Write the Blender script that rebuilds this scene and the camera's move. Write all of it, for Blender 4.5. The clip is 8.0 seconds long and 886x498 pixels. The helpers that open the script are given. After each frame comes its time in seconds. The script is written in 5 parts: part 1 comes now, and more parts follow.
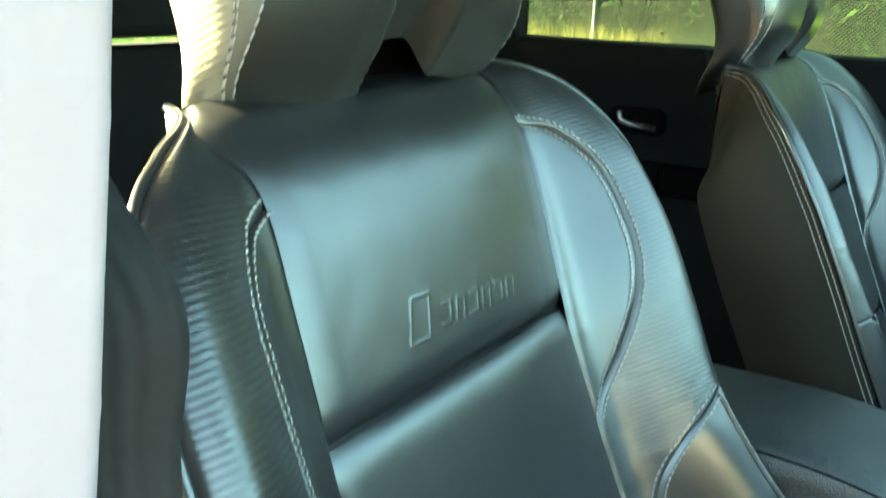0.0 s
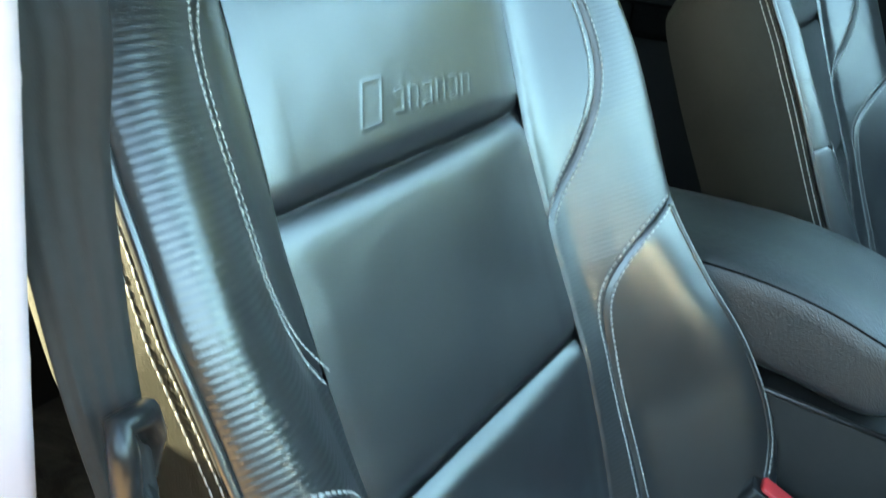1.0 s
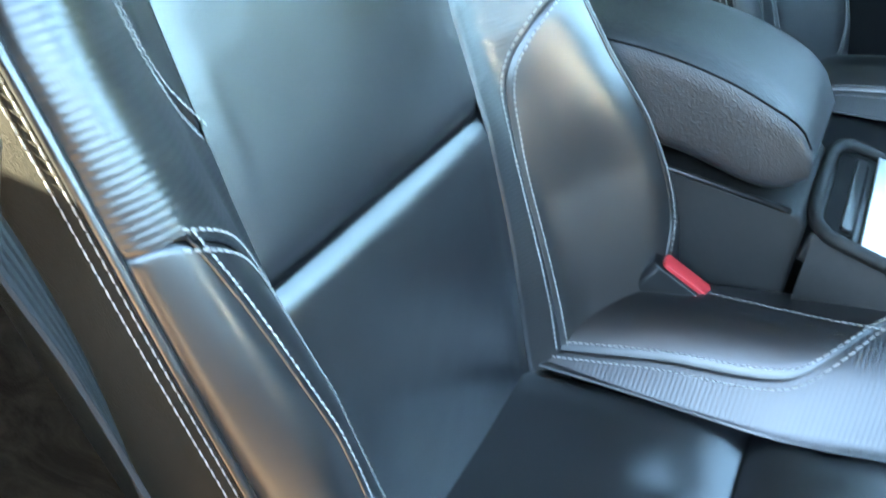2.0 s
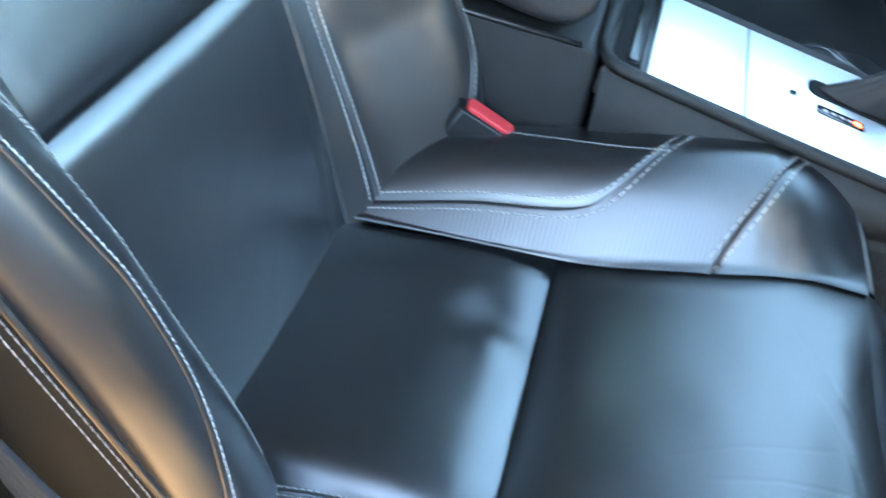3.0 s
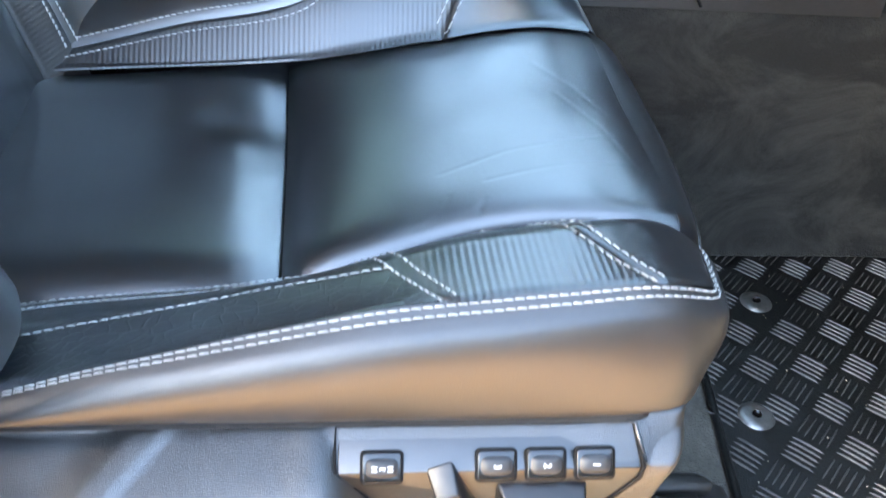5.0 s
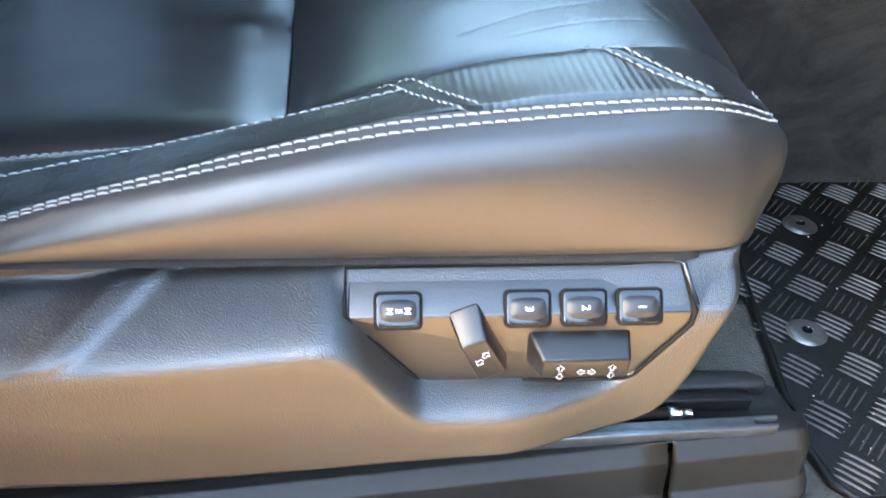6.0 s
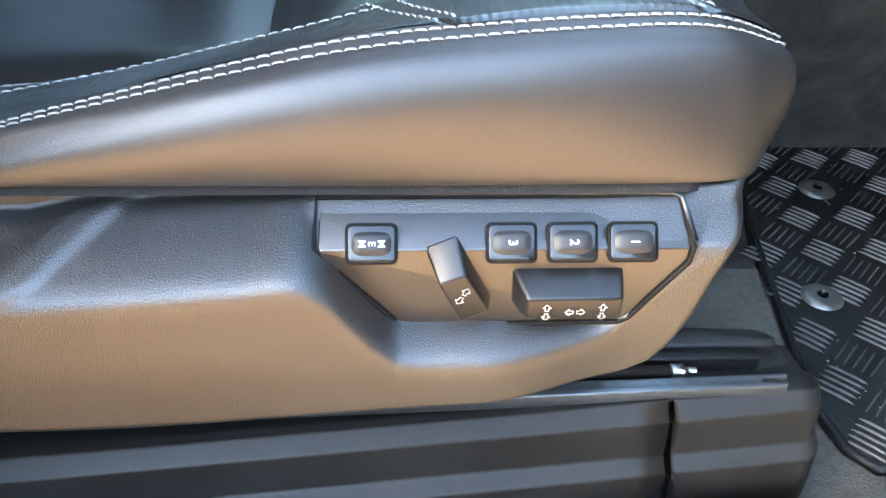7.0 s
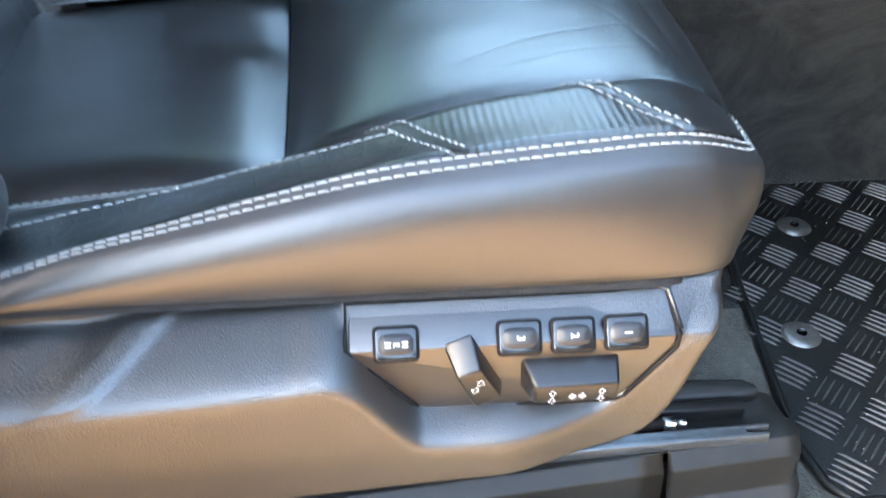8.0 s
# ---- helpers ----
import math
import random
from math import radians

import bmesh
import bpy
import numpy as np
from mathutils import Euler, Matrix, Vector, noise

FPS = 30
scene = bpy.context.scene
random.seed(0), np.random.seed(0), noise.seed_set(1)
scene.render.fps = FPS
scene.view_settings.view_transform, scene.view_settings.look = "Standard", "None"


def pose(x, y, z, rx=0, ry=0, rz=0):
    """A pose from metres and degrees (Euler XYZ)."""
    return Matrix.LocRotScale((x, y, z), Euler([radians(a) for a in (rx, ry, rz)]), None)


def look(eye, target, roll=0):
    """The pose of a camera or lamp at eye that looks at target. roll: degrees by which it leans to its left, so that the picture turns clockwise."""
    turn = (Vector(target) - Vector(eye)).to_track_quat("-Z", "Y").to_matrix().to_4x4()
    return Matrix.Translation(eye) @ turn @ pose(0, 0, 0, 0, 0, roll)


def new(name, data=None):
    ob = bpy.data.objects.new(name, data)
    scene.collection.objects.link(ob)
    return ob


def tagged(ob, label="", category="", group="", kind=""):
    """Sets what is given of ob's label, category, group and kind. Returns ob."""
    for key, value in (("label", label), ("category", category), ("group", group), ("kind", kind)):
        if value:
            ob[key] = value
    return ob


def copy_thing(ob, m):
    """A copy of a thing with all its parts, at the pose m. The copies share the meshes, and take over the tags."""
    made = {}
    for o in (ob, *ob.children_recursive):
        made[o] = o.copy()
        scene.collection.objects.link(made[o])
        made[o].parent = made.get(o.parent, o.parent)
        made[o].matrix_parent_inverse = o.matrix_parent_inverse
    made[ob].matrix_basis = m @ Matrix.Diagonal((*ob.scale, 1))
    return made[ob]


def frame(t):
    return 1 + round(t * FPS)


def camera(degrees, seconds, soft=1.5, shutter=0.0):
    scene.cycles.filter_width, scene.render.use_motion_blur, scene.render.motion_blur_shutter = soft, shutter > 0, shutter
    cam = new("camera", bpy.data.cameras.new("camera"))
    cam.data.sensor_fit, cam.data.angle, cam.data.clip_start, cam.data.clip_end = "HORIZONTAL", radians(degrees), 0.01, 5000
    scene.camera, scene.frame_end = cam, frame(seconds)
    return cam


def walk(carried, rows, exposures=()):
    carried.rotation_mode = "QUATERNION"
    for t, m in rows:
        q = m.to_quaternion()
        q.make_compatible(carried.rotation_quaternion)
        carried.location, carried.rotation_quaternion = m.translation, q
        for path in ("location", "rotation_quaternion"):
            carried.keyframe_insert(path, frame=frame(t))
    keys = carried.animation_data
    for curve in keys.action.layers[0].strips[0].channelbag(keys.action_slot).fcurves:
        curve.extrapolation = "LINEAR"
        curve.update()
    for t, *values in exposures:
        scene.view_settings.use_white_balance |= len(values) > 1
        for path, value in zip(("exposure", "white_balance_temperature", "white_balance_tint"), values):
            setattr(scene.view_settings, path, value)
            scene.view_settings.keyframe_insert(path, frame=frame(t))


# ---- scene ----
cam = camera(53.5, 8.0, shutter=0.4)
PATH = [
    (0, (-0.091, -0.462, 0.964), (-1.139, 1.14, 0.384), 1.9),
    (0.5, (-0.079, -0.471, 0.94), (-1.09, 1.086, 0.195), 3.0),
    (1, (-0.063, -0.471, 0.92), (-0.995, 1.074, 0.057), 3.8),
    (1.2, (-0.059, -0.47, 0.906), (-0.949, 1.071, -0.005), 3.9),
    (1.5, (-0.052, -0.468, 0.884), (-0.879, 1.061, -0.106), 3.5),
    (1.7, (-0.05, -0.466, 0.871), (-0.816, 1.051, -0.182), 4.0),
    (2.8, (-0.001, -0.468, 0.844), (-0.402, 1.005, -0.447), 7.3),
    (3, (0.002, -0.475, 0.836), (-0.289, 1.012, -0.469), 8.1),
    (3.2, (0.028, -0.484, 0.819), (-0.182, 1.024, -0.479), 8.7),
    (3.5, (0.045, -0.489, 0.772), (-0.024, 1.06, -0.491), 8.7),
    (4, (0.053, -0.497, 0.755), (0.127, 1.02, -0.545), 7.5),
    (5.3, (0.024, -0.577, 0.617), (0.271, 1.021, -0.561), 5.3),
    (5.5, (0.021, -0.581, 0.593), (0.244, 1.024, -0.58), 4.6),
    (6, (0.039, -0.577, 0.549), (0.221, 1.031, -0.626), 3.1),
    (6.5, (0.056, -0.574, 0.522), (0.216, 1.03, -0.663), 2.5),
    (7, (0.06, -0.571, 0.511), (0.196, 1.028, -0.682), 2.4),
    (7.5, (0.061, -0.574, 0.523), (0.188, 1.026, -0.671), 2.3),
    (8, (0.045, -0.582, 0.578), (0.208, 1.018, -0.611), 0.9),
]
walk(cam, [(t, look(eye, target, roll)) for t, eye, target, roll in PATH],
     exposures=[(0, 5.3, 7650, -18), (0.5, 5.42, 7450, -15), (1.0, 5.6, 7050, -9), (1.7, 6.0, 6500, -2), (2.8, 6.2, 6500, 2), (3, 6.2, 6550, 3), (3.5, 5.95, 6650, 7), (4, 5.85, 6800, 11), (5.3, 6.2, 6900, 9), (7, 6.0, 7000, 8), (8, 6.15, 6950, 8)])


# ---- light ----
world = bpy.data.worlds.new("sky")
scene.world = world
world.use_nodes = True
_wn = world.node_tree.nodes
_sky = _wn.new("ShaderNodeTexSky")
_sky.sky_type = "NISHITA"
_sky.sun_disc = False
_sky.dust_density, _sky.air_density = 1.6, 1.0
SUN_DIR = Vector((-0.88, -0.285, 0.38)).normalized()
_sky.sun_elevation = math.asin(SUN_DIR.z)
_sky.sun_rotation = math.atan2(SUN_DIR.x, SUN_DIR.y)
world.node_tree.links.new(_sky.outputs[0], _wn["Background"].inputs[0])
_wn["Background"].inputs[1].default_value = 0.08
sun = new("sun", bpy.data.lights.new("sun", "SUN"))
sun.data.energy, sun.data.angle, sun.data.color = 4.6, radians(0.6), (1.0, 0.86, 0.62)
sun.matrix_world = look(SUN_DIR * 20, (0, 0, 0))

# ---- materials ----
def node(nt, kind, **kw):
    n = nt.nodes.new(kind)
    for k, v in kw.items():
        n.inputs[k.replace("_", " ")].default_value = v
    return n


def material(name, colour, rough=0.5, metal=0.0, grain=0.0, grain_scale=800.0, stain=0.0, rough_var=0.0,
             ribs=0.0, rib_pitch=0.006, rib_axis="X", wrinkle=0.0, spec=0.5, coat=0.0, cracks=0.0):
    m = bpy.data.materials.new(name)
    m.use_nodes = True
    nt = m.node_tree
    L = nt.links.new
    b = nt.nodes["Principled BSDF"]
    b.inputs["Base Color"].default_value = (*colour, 1)
    b.inputs["Roughness"].default_value = rough
    b.inputs["Metallic"].default_value = metal
    b.inputs["Specular IOR Level"].default_value = spec
    b.inputs["Coat Weight"].default_value = coat
    b.inputs["Coat Roughness"].default_value = 0.26
    tc = nt.nodes.new("ShaderNodeTexCoord")
    geo = nt.nodes.new("ShaderNodeNewGeometry")
    if stain or rough_var:
        big = node(nt, "ShaderNodeTexNoise", Scale=9.0, Detail=6.0, Roughness=0.62)
        L(geo.outputs["Position"], big.inputs["Vector"])
        fine = node(nt, "ShaderNodeTexNoise", Scale=180.0, Detail=4.0)
        L(geo.outputs["Position"], fine.inputs["Vector"])
        mx = nt.nodes.new("ShaderNodeMath")
        mx.operation = "MULTIPLY_ADD"
        L(fine.outputs["Fac"], mx.inputs[0])
        mx.inputs[1].default_value = 0.45
        L(big.outputs["Fac"], mx.inputs[2])
        if stain:
            r = nt.nodes.new("ShaderNodeMapRange")
            r.inputs["From Min"].default_value, r.inputs["From Max"].default_value = 0.5, 1.0
            r.inputs["To Min"].default_value, r.inputs["To Max"].default_value = 1 - stain, 1 + stain
            L(mx.outputs[0], r.inputs["Value"])
            c = nt.nodes.new("ShaderNodeVectorMath")
            c.operation = "SCALE"
            c.inputs[0].default_value = colour
            L(r.outputs["Result"], c.inputs["Scale"])
            L(c.outputs[0], b.inputs["Base Color"])
        if rough_var:
            r = nt.nodes.new("ShaderNodeMapRange")
            r.inputs["From Min"].default_value, r.inputs["From Max"].default_value = 0.5, 1.0
            r.inputs["To Min"].default_value, r.inputs["To Max"].default_value = rough - rough_var, rough + rough_var
            L(mx.outputs[0], r.inputs["Value"])
            L(r.outputs["Result"], b.inputs["Roughness"])
    normal = None

    def bump(height, strength, distance):
        nonlocal normal
        n = nt.nodes.new("ShaderNodeBump")
        n.inputs["Strength"].default_value, n.inputs["Distance"].default_value = strength, distance
        L(height, n.inputs["Height"])
        if normal:
            L(normal, n.inputs["Normal"])
        normal = n.outputs["Normal"]

    if wrinkle:
        w = node(nt, "ShaderNodeTexNoise", Scale=38.0, Detail=3.0, Distortion=1.2)
        mp = nt.nodes.new("ShaderNodeMapping")
        mp.inputs["Scale"].default_value = (1.0, 0.35, 1.0)
        L(geo.outputs["Position"], mp.inputs["Vector"])
        L(mp.outputs[0], w.inputs["Vector"])
        bump(w.outputs["Fac"], wrinkle, 0.004)
    if ribs:
        wv = nt.nodes.new("ShaderNodeTexWave")
        wv.bands_direction = rib_axis
        wv.inputs["Scale"].default_value = 1 / rib_pitch / (20 / (2 * math.pi)) * 1.0
        wv.inputs["Distortion"].default_value = 0.25
        wv.inputs["Detail Scale"].default_value = 3.0
        L(tc.outputs["UV"], wv.inputs["Vector"])
        bump(wv.outputs["Fac"], ribs, 0.0016)
    if cracks:
        warp = node(nt, "ShaderNodeTexNoise", Scale=30.0, Detail=2.0)
        L(geo.outputs["Position"], warp.inputs["Vector"])
        add = nt.nodes.new("ShaderNodeVectorMath")
        add.operation = "MULTIPLY_ADD"
        L(warp.outputs["Color"], add.inputs[0])
        add.inputs[1].default_value = (0.022, 0.022, 0.022)
        L(geo.outputs["Position"], add.inputs[2])
        mp = nt.nodes.new("ShaderNodeMapping")
        mp.inputs["Scale"].default_value = (0.6, 1.0, 1.0)
        mp.inputs["Rotation"].default_value = (0, 0, 0.5)
        L(add.outputs[0], mp.inputs["Vector"])
        cell = node(nt, "ShaderNodeTexVoronoi", Scale=125.0)
        cell.feature = "DISTANCE_TO_EDGE"
        L(mp.outputs[0], cell.inputs["Vector"])
        mr = nt.nodes.new("ShaderNodeMapRange")
        mr.inputs["From Max"].default_value = 0.07
        L(cell.outputs["Distance"], mr.inputs["Value"])
        bump(mr.outputs["Result"], cracks, 0.0008)
    if grain:
        v = node(nt, "ShaderNodeTexVoronoi", Scale=grain_scale)
        L(geo.outputs["Position"], v.inputs["Vector"])
        bump(v.outputs["Distance"], grain, 0.0006)
    if normal:
        L(normal, b.inputs["Normal"])
    return m


LEATHER = material("black_leather", (0.0048, 0.0051, 0.0056), 0.32, grain=0.06, grain_scale=1100, stain=0.12, rough_var=0.02, wrinkle=0.04, spec=1.0, coat=0.35)
RIBBED = material("ribbed_leather", (0.008, 0.0083, 0.0088), 0.34, grain=0.08, grain_scale=1100, stain=0.12, rough_var=0.02, ribs=0.12, rib_pitch=0.0041, spec=0.85, coat=0.35)
RIBBED_CUSHION = material("fine_ribbed_leather", (0.008, 0.0083, 0.0088), 0.34, grain=0.08, grain_scale=1100, stain=0.12, rough_var=0.02, ribs=0.15, rib_pitch=0.0043, spec=0.85, coat=0.35)
# headrest leathers: cheek and band have sunlight painted in as paler base colours
HEADREST_LEATHER = material("headrest_leather", (0.012, 0.0116, 0.0098), 0.45, grain=0.2, grain_scale=1100, stain=0.12, spec=0.3)
SUNLIT_RIBBED = material("sunlit_ribbed_leather", (0.095, 0.092, 0.072), 0.42, grain=0.15, grain_scale=1100, stain=0.12, ribs=0.10, rib_pitch=0.0042, spec=0.6)
SUNLIT_BAND = material("sunlit_band_leather", (0.075, 0.072, 0.058), 0.42, grain=0.2, grain_scale=1100, stain=0.12, spec=0.6)
WORN_LEATHER = material("creased_black_leather", (0.006, 0.0063, 0.0068), 0.32, grain=0.12, grain_scale=1100, stain=0.12, rough_var=0.03, wrinkle=0.05, spec=1.0, coat=0.5, cracks=0.28)
MATT_PLASTIC = material("matt_black_plastic", (0.010, 0.0098, 0.0095), 0.55, spec=0.3, grain=0.4, grain_scale=1300, stain=0.3)
SIDE_LEATHER = material("grained_vinyl", (0.012, 0.0117, 0.0113), 0.40, spec=0.65, coat=0.12, grain=0.17, grain_scale=1400, stain=0.25, rough_var=0.04)
FLANK = material("matt_grained_vinyl", (0.0075, 0.0070, 0.0048), 0.55, spec=0.2, grain=0.5, grain_scale=1300, stain=0.25)
THREAD = material("grey_thread", (0.25, 0.245, 0.23), 0.75, stain=0.2)
PLASTIC = material("grained_black_plastic", (0.010, 0.010, 0.010), 0.37, spec=0.85, grain=0.36, grain_scale=1500, stain=0.25, rough_var=0.05)
SMOOTH_PLASTIC = material("satin_black_plastic", (0.010, 0.010, 0.010), 0.30, spec=0.75, grain=0.15, grain_scale=1500, stain=0.2)
DARK = material("matt_black", (0.004, 0.004, 0.0043), 0.7, spec=0.12, stain=0.3)
DULL = material("dull_black_soft_trim", (0.0035, 0.0035, 0.0037), 0.9, spec=0.02, stain=0.3)
GLOSS = material("glossy_black_plastic", (0.006, 0.006, 0.0065), 0.18, stain=0.2)
CARPET = material("charcoal_carpet", (0.022, 0.0215, 0.020), 0.95, grain=1.0, grain_scale=420, stain=0.5, spec=0.1)
RUBBER = material("black_rubber", (0.005, 0.005, 0.0045), 0.40, spec=0.22, grain=0.5, grain_scale=900, stain=0.4, rough_var=0.1)
WHITE_PAINT = material("white_car_paint", (0.40, 0.325, 0.348), 0.3, coat=0.5, stain=0.03)
ALU = material("brushed_aluminium", (0.90, 0.91, 0.92), 0.45, metal=1.0, stain=0.05)
STEEL = material("worn_steel", (0.5, 0.5, 0.5), 0.35, metal=1.0, stain=0.25)
BRASS = material("zinc_plated_steel", (0.75, 0.66, 0.42), 0.3, metal=1.0, stain=0.2)
RED = material("red_button_plastic", (0.50, 0.035, 0.04), 0.4, stain=0.1)
HEADLINER = material("charcoal_headlining", (0.045, 0.043, 0.042), 0.9, grain=0.5, grain_scale=500, stain=0.1)
MARK = material("white_print", (0.5, 0.5, 0.5), 0.6, stain=0.05)
WEBBING = material("black_webbing", (0.013, 0.0138, 0.0145), 0.8, spec=0.2, ribs=0.4, rib_pitch=0.0055, rib_axis="X", stain=0.2, grain=0.12, grain_scale=1500)
def scuffed(m, scale, low, high):
    """Pale cloudy wear rubbed into a cloth."""
    nt = m.node_tree
    b = nt.nodes["Principled BSDF"]
    geo = nt.nodes.new("ShaderNodeNewGeometry")
    mp = nt.nodes.new("ShaderNodeMapping")
    mp.inputs["Scale"].default_value = (0.7, 1.3, 1.0)
    n1 = node(nt, "ShaderNodeTexNoise", Scale=scale, Detail=9.0, Roughness=0.72, Distortion=0.8)
    ramp = nt.nodes.new("ShaderNodeMapRange")
    ramp.inputs["From Min"].default_value, ramp.inputs["From Max"].default_value = 0.42, 0.72
    mix = nt.nodes.new("ShaderNodeMix")
    mix.data_type = "RGBA"
    mix.inputs[6].default_value, mix.inputs[7].default_value = (*low, 1), (*high, 1)
    nt.links.new(geo.outputs["Position"], mp.inputs["Vector"])
    nt.links.new(mp.outputs[0], n1.inputs["Vector"])
    nt.links.new(n1.outputs["Fac"], ramp.inputs["Value"])
    nt.links.new(ramp.outputs["Result"], mix.inputs[0])
    nt.links.new(mix.outputs[2], b.inputs["Base Color"])


# paler copy of the floor carpet: doorway light put into the colour
DOORLIT_CARPET = material("doorlit_carpet", (0.060, 0.056, 0.047), 0.95, grain=1.0, grain_scale=420, stain=0.5, spec=0.1)
scuffed(CARPET, 11.0, (0.011, 0.0106, 0.0096), (0.036, 0.0345, 0.030))
DIRT = material("dry_brown_earth", (0.20, 0.135, 0.085), 0.95, grain=0.5, grain_scale=60, stain=0.35, spec=0.1)

# ---- builders ----
def fn(pts):
    """A smooth curve through (x, value) pairs."""
    xs = [p[0] for p in pts]
    ys = [np.array(p[1:], float) for p in pts]
    n = len(xs)
    ts = []
    for i in range(n):
        a, b = max(i - 1, 0), min(i + 1, n - 1)
        ts.append((ys[b] - ys[a]) / (xs[b] - xs[a]))

    def f(x):
        x = min(max(x, xs[0]), xs[-1])
        i = 0
        while i < n - 2 and x > xs[i + 1]:
            i += 1
        h = xs[i + 1] - xs[i]
        t = (x - xs[i]) / h
        v = ((2 * t**3 - 3 * t**2 + 1) * ys[i] + (t**3 - 2 * t**2 + t) * h * ts[i]
             + (-2 * t**3 + 3 * t**2) * ys[i + 1] + (t**3 - t**2) * h * ts[i + 1])
        return float(v[0]) if len(v) == 1 else v

    return f


def sstep(x, a, b):
    t = min(1, max(0, (x - a) / (b - a)))
    return t * t * (3 - 2 * t)


def line(pts, dense=40):
    """A smooth curve through points of any dimension, as a function of 0 to 1 along its length."""
    p = [np.array(q, float) for q in pts]
    d = [0.0]
    for a, b in zip(p, p[1:]):
        d.append(d[-1] + max(1e-6, float(np.linalg.norm(b - a))))
    f = fn([(k, *q) for k, q in zip(d, p)])
    total = d[-1]
    return lambda u: np.atleast_1d(f(u * total))


def length(c, n=60):
    p = [c(k / n) for k in range(n + 1)]
    return sum(float(np.linalg.norm(b - a)) for a, b in zip(p, p[1:]))


DOORWAY = Vector((0.0, -0.55, 0.75))


def link(name, bm, mat, parent=None, label="", smooth=True):
    # open sheets show their outer face to the doorway
    if any(e.is_boundary for e in bm.edges):
        bm.normal_update()
        if sum(f.calc_area() * f.normal.dot(DOORWAY - f.calc_center_median()) for f in bm.faces) < 0:
            bmesh.ops.reverse_faces(bm, faces=bm.faces)
    me = bpy.data.meshes.new(name)
    if smooth:
        for f in bm.faces:
            f.smooth = True
    bm.to_mesh(me)
    bm.free()
    me.materials.append(mat)
    ob = new(name, me)
    if parent:
        ob.parent = parent
    if label:
        tagged(ob, label)
    return ob


def part(name, bm, mat, parent, label="", smooth=True):
    return link(name, bm, mat, parent, label, smooth)


def sheet(point, nu, nv, bm=None, uv=None, flip=False):
    """A grid of quads through point(u, v)."""
    bm = bm or bmesh.new()
    lay = bm.loops.layers.uv.verify()
    vs = [[bm.verts.new(point(i / nu, j / nv)) for j in range(nv + 1)] for i in range(nu + 1)]
    for i in range(nu):
        for j in range(nv):
            q = [(i, j), (i + 1, j), (i + 1, j + 1), (i, j + 1)]
            if flip:
                q.reverse()
            f = bm.faces.new([vs[a][b] for a, b in q])
            if uv:
                for loop, (a, b) in zip(f.loops, q):
                    loop[lay].uv = uv(a / nu, b / nv)
    return bm


def tube(bm, pts, r, sides=8, closed=False, cap=True, squash=1.0):
    """A round bar along points."""
    pts = [Vector(p) for p in pts]
    n = len(pts)
    rings = []
    up = Vector((0, 0, 1))
    prev = None
    for i, p in enumerate(pts):
        a = pts[(i - 1) % n] if closed or i else pts[0]
        b = pts[(i + 1) % n] if closed or i < n - 1 else pts[-1]
        t = (b - a).normalized()
        if prev is None:
            prev = t.cross(up)
            if prev.length < 1e-3:
                prev = t.cross(Vector((0, 1, 0)))
        side = (prev - t * prev.dot(t)).normalized()
        prev = side
        top = side.cross(t)
        rr = r(i / max(n - 1, 1)) if callable(r) else r
        rings.append([bm.verts.new(p + side * math.cos(2 * math.pi * k / sides) * rr + top * math.sin(2 * math.pi * k / sides) * rr * squash) for k in range(sides)])
    for i in range(n if closed else n - 1):
        a, b = rings[i], rings[(i + 1) % n]
        for k in range(sides):
            bm.faces.new((a[k], a[(k + 1) % sides], b[(k + 1) % sides], b[k]))
    if cap and not closed:
        bm.faces.new(rings[0])
        bm.faces.new(list(reversed(rings[-1])))
    return bm


def slab(bm, outline, height, m=Matrix.Identity(4), bevel=0.0, segments=2):
    """A prism over an outline in the xy plane of m, rising by height, with rounded edges."""
    t = bmesh.new()
    lo = [t.verts.new((x, y, 0)) for x, y in outline]
    hi = [t.verts.new((x, y, height)) for x, y in outline]
    n = len(lo)
    t.faces.new(list(reversed(lo)))
    t.faces.new(hi)
    for i in range(n):
        t.faces.new((lo[i], lo[(i + 1) % n], hi[(i + 1) % n], hi[i]))
    bmesh.ops.recalc_face_normals(t, faces=t.faces)
    if bevel:
        bmesh.ops.bevel(t, geom=list(t.edges), offset=bevel, segments=segments, profile=0.5, affect="EDGES", clamp_overlap=True)
    bmesh.ops.transform(t, matrix=m, verts=t.verts)
    me = bpy.data.meshes.new("tmp")
    t.to_mesh(me)
    t.free()
    bm.from_mesh(me)
    bpy.data.meshes.remove(me)
    return bm


def box(bm, lo, hi, bevel=0.0, m=Matrix.Identity(4), segments=2):
    (a, b, c), (d, e, f) = lo, hi
    return slab(bm, [(a, b), (d, b), (d, e), (a, e)], f - c, m @ Matrix.Translation((0, 0, c)), bevel, segments)


def rounded(w, h, r, n=5):
    """A rectangle with round corners about the origin."""
    out = []
    for cx, cy, a0 in ((w / 2 - r, h / 2 - r, 0), (-w / 2 + r, h / 2 - r, 90), (-w / 2 + r, -h / 2 + r, 180), (w / 2 - r, -h / 2 + r, 270)):
        for k in range(n + 1):
            a = radians(a0 + 90 * k / n)
            out.append((cx + r * math.cos(a), cy + r * math.sin(a)))
    return out


def basis(o, x, y):
    """A pose with its origin and its x and y directions."""
    x = Vector(x).normalized()
    z = x.cross(Vector(y)).normalized()
    y = z.cross(x)
    m = Matrix((x, y, z)).transposed().to_4x4()
    m.translation = Vector(o)
    return m


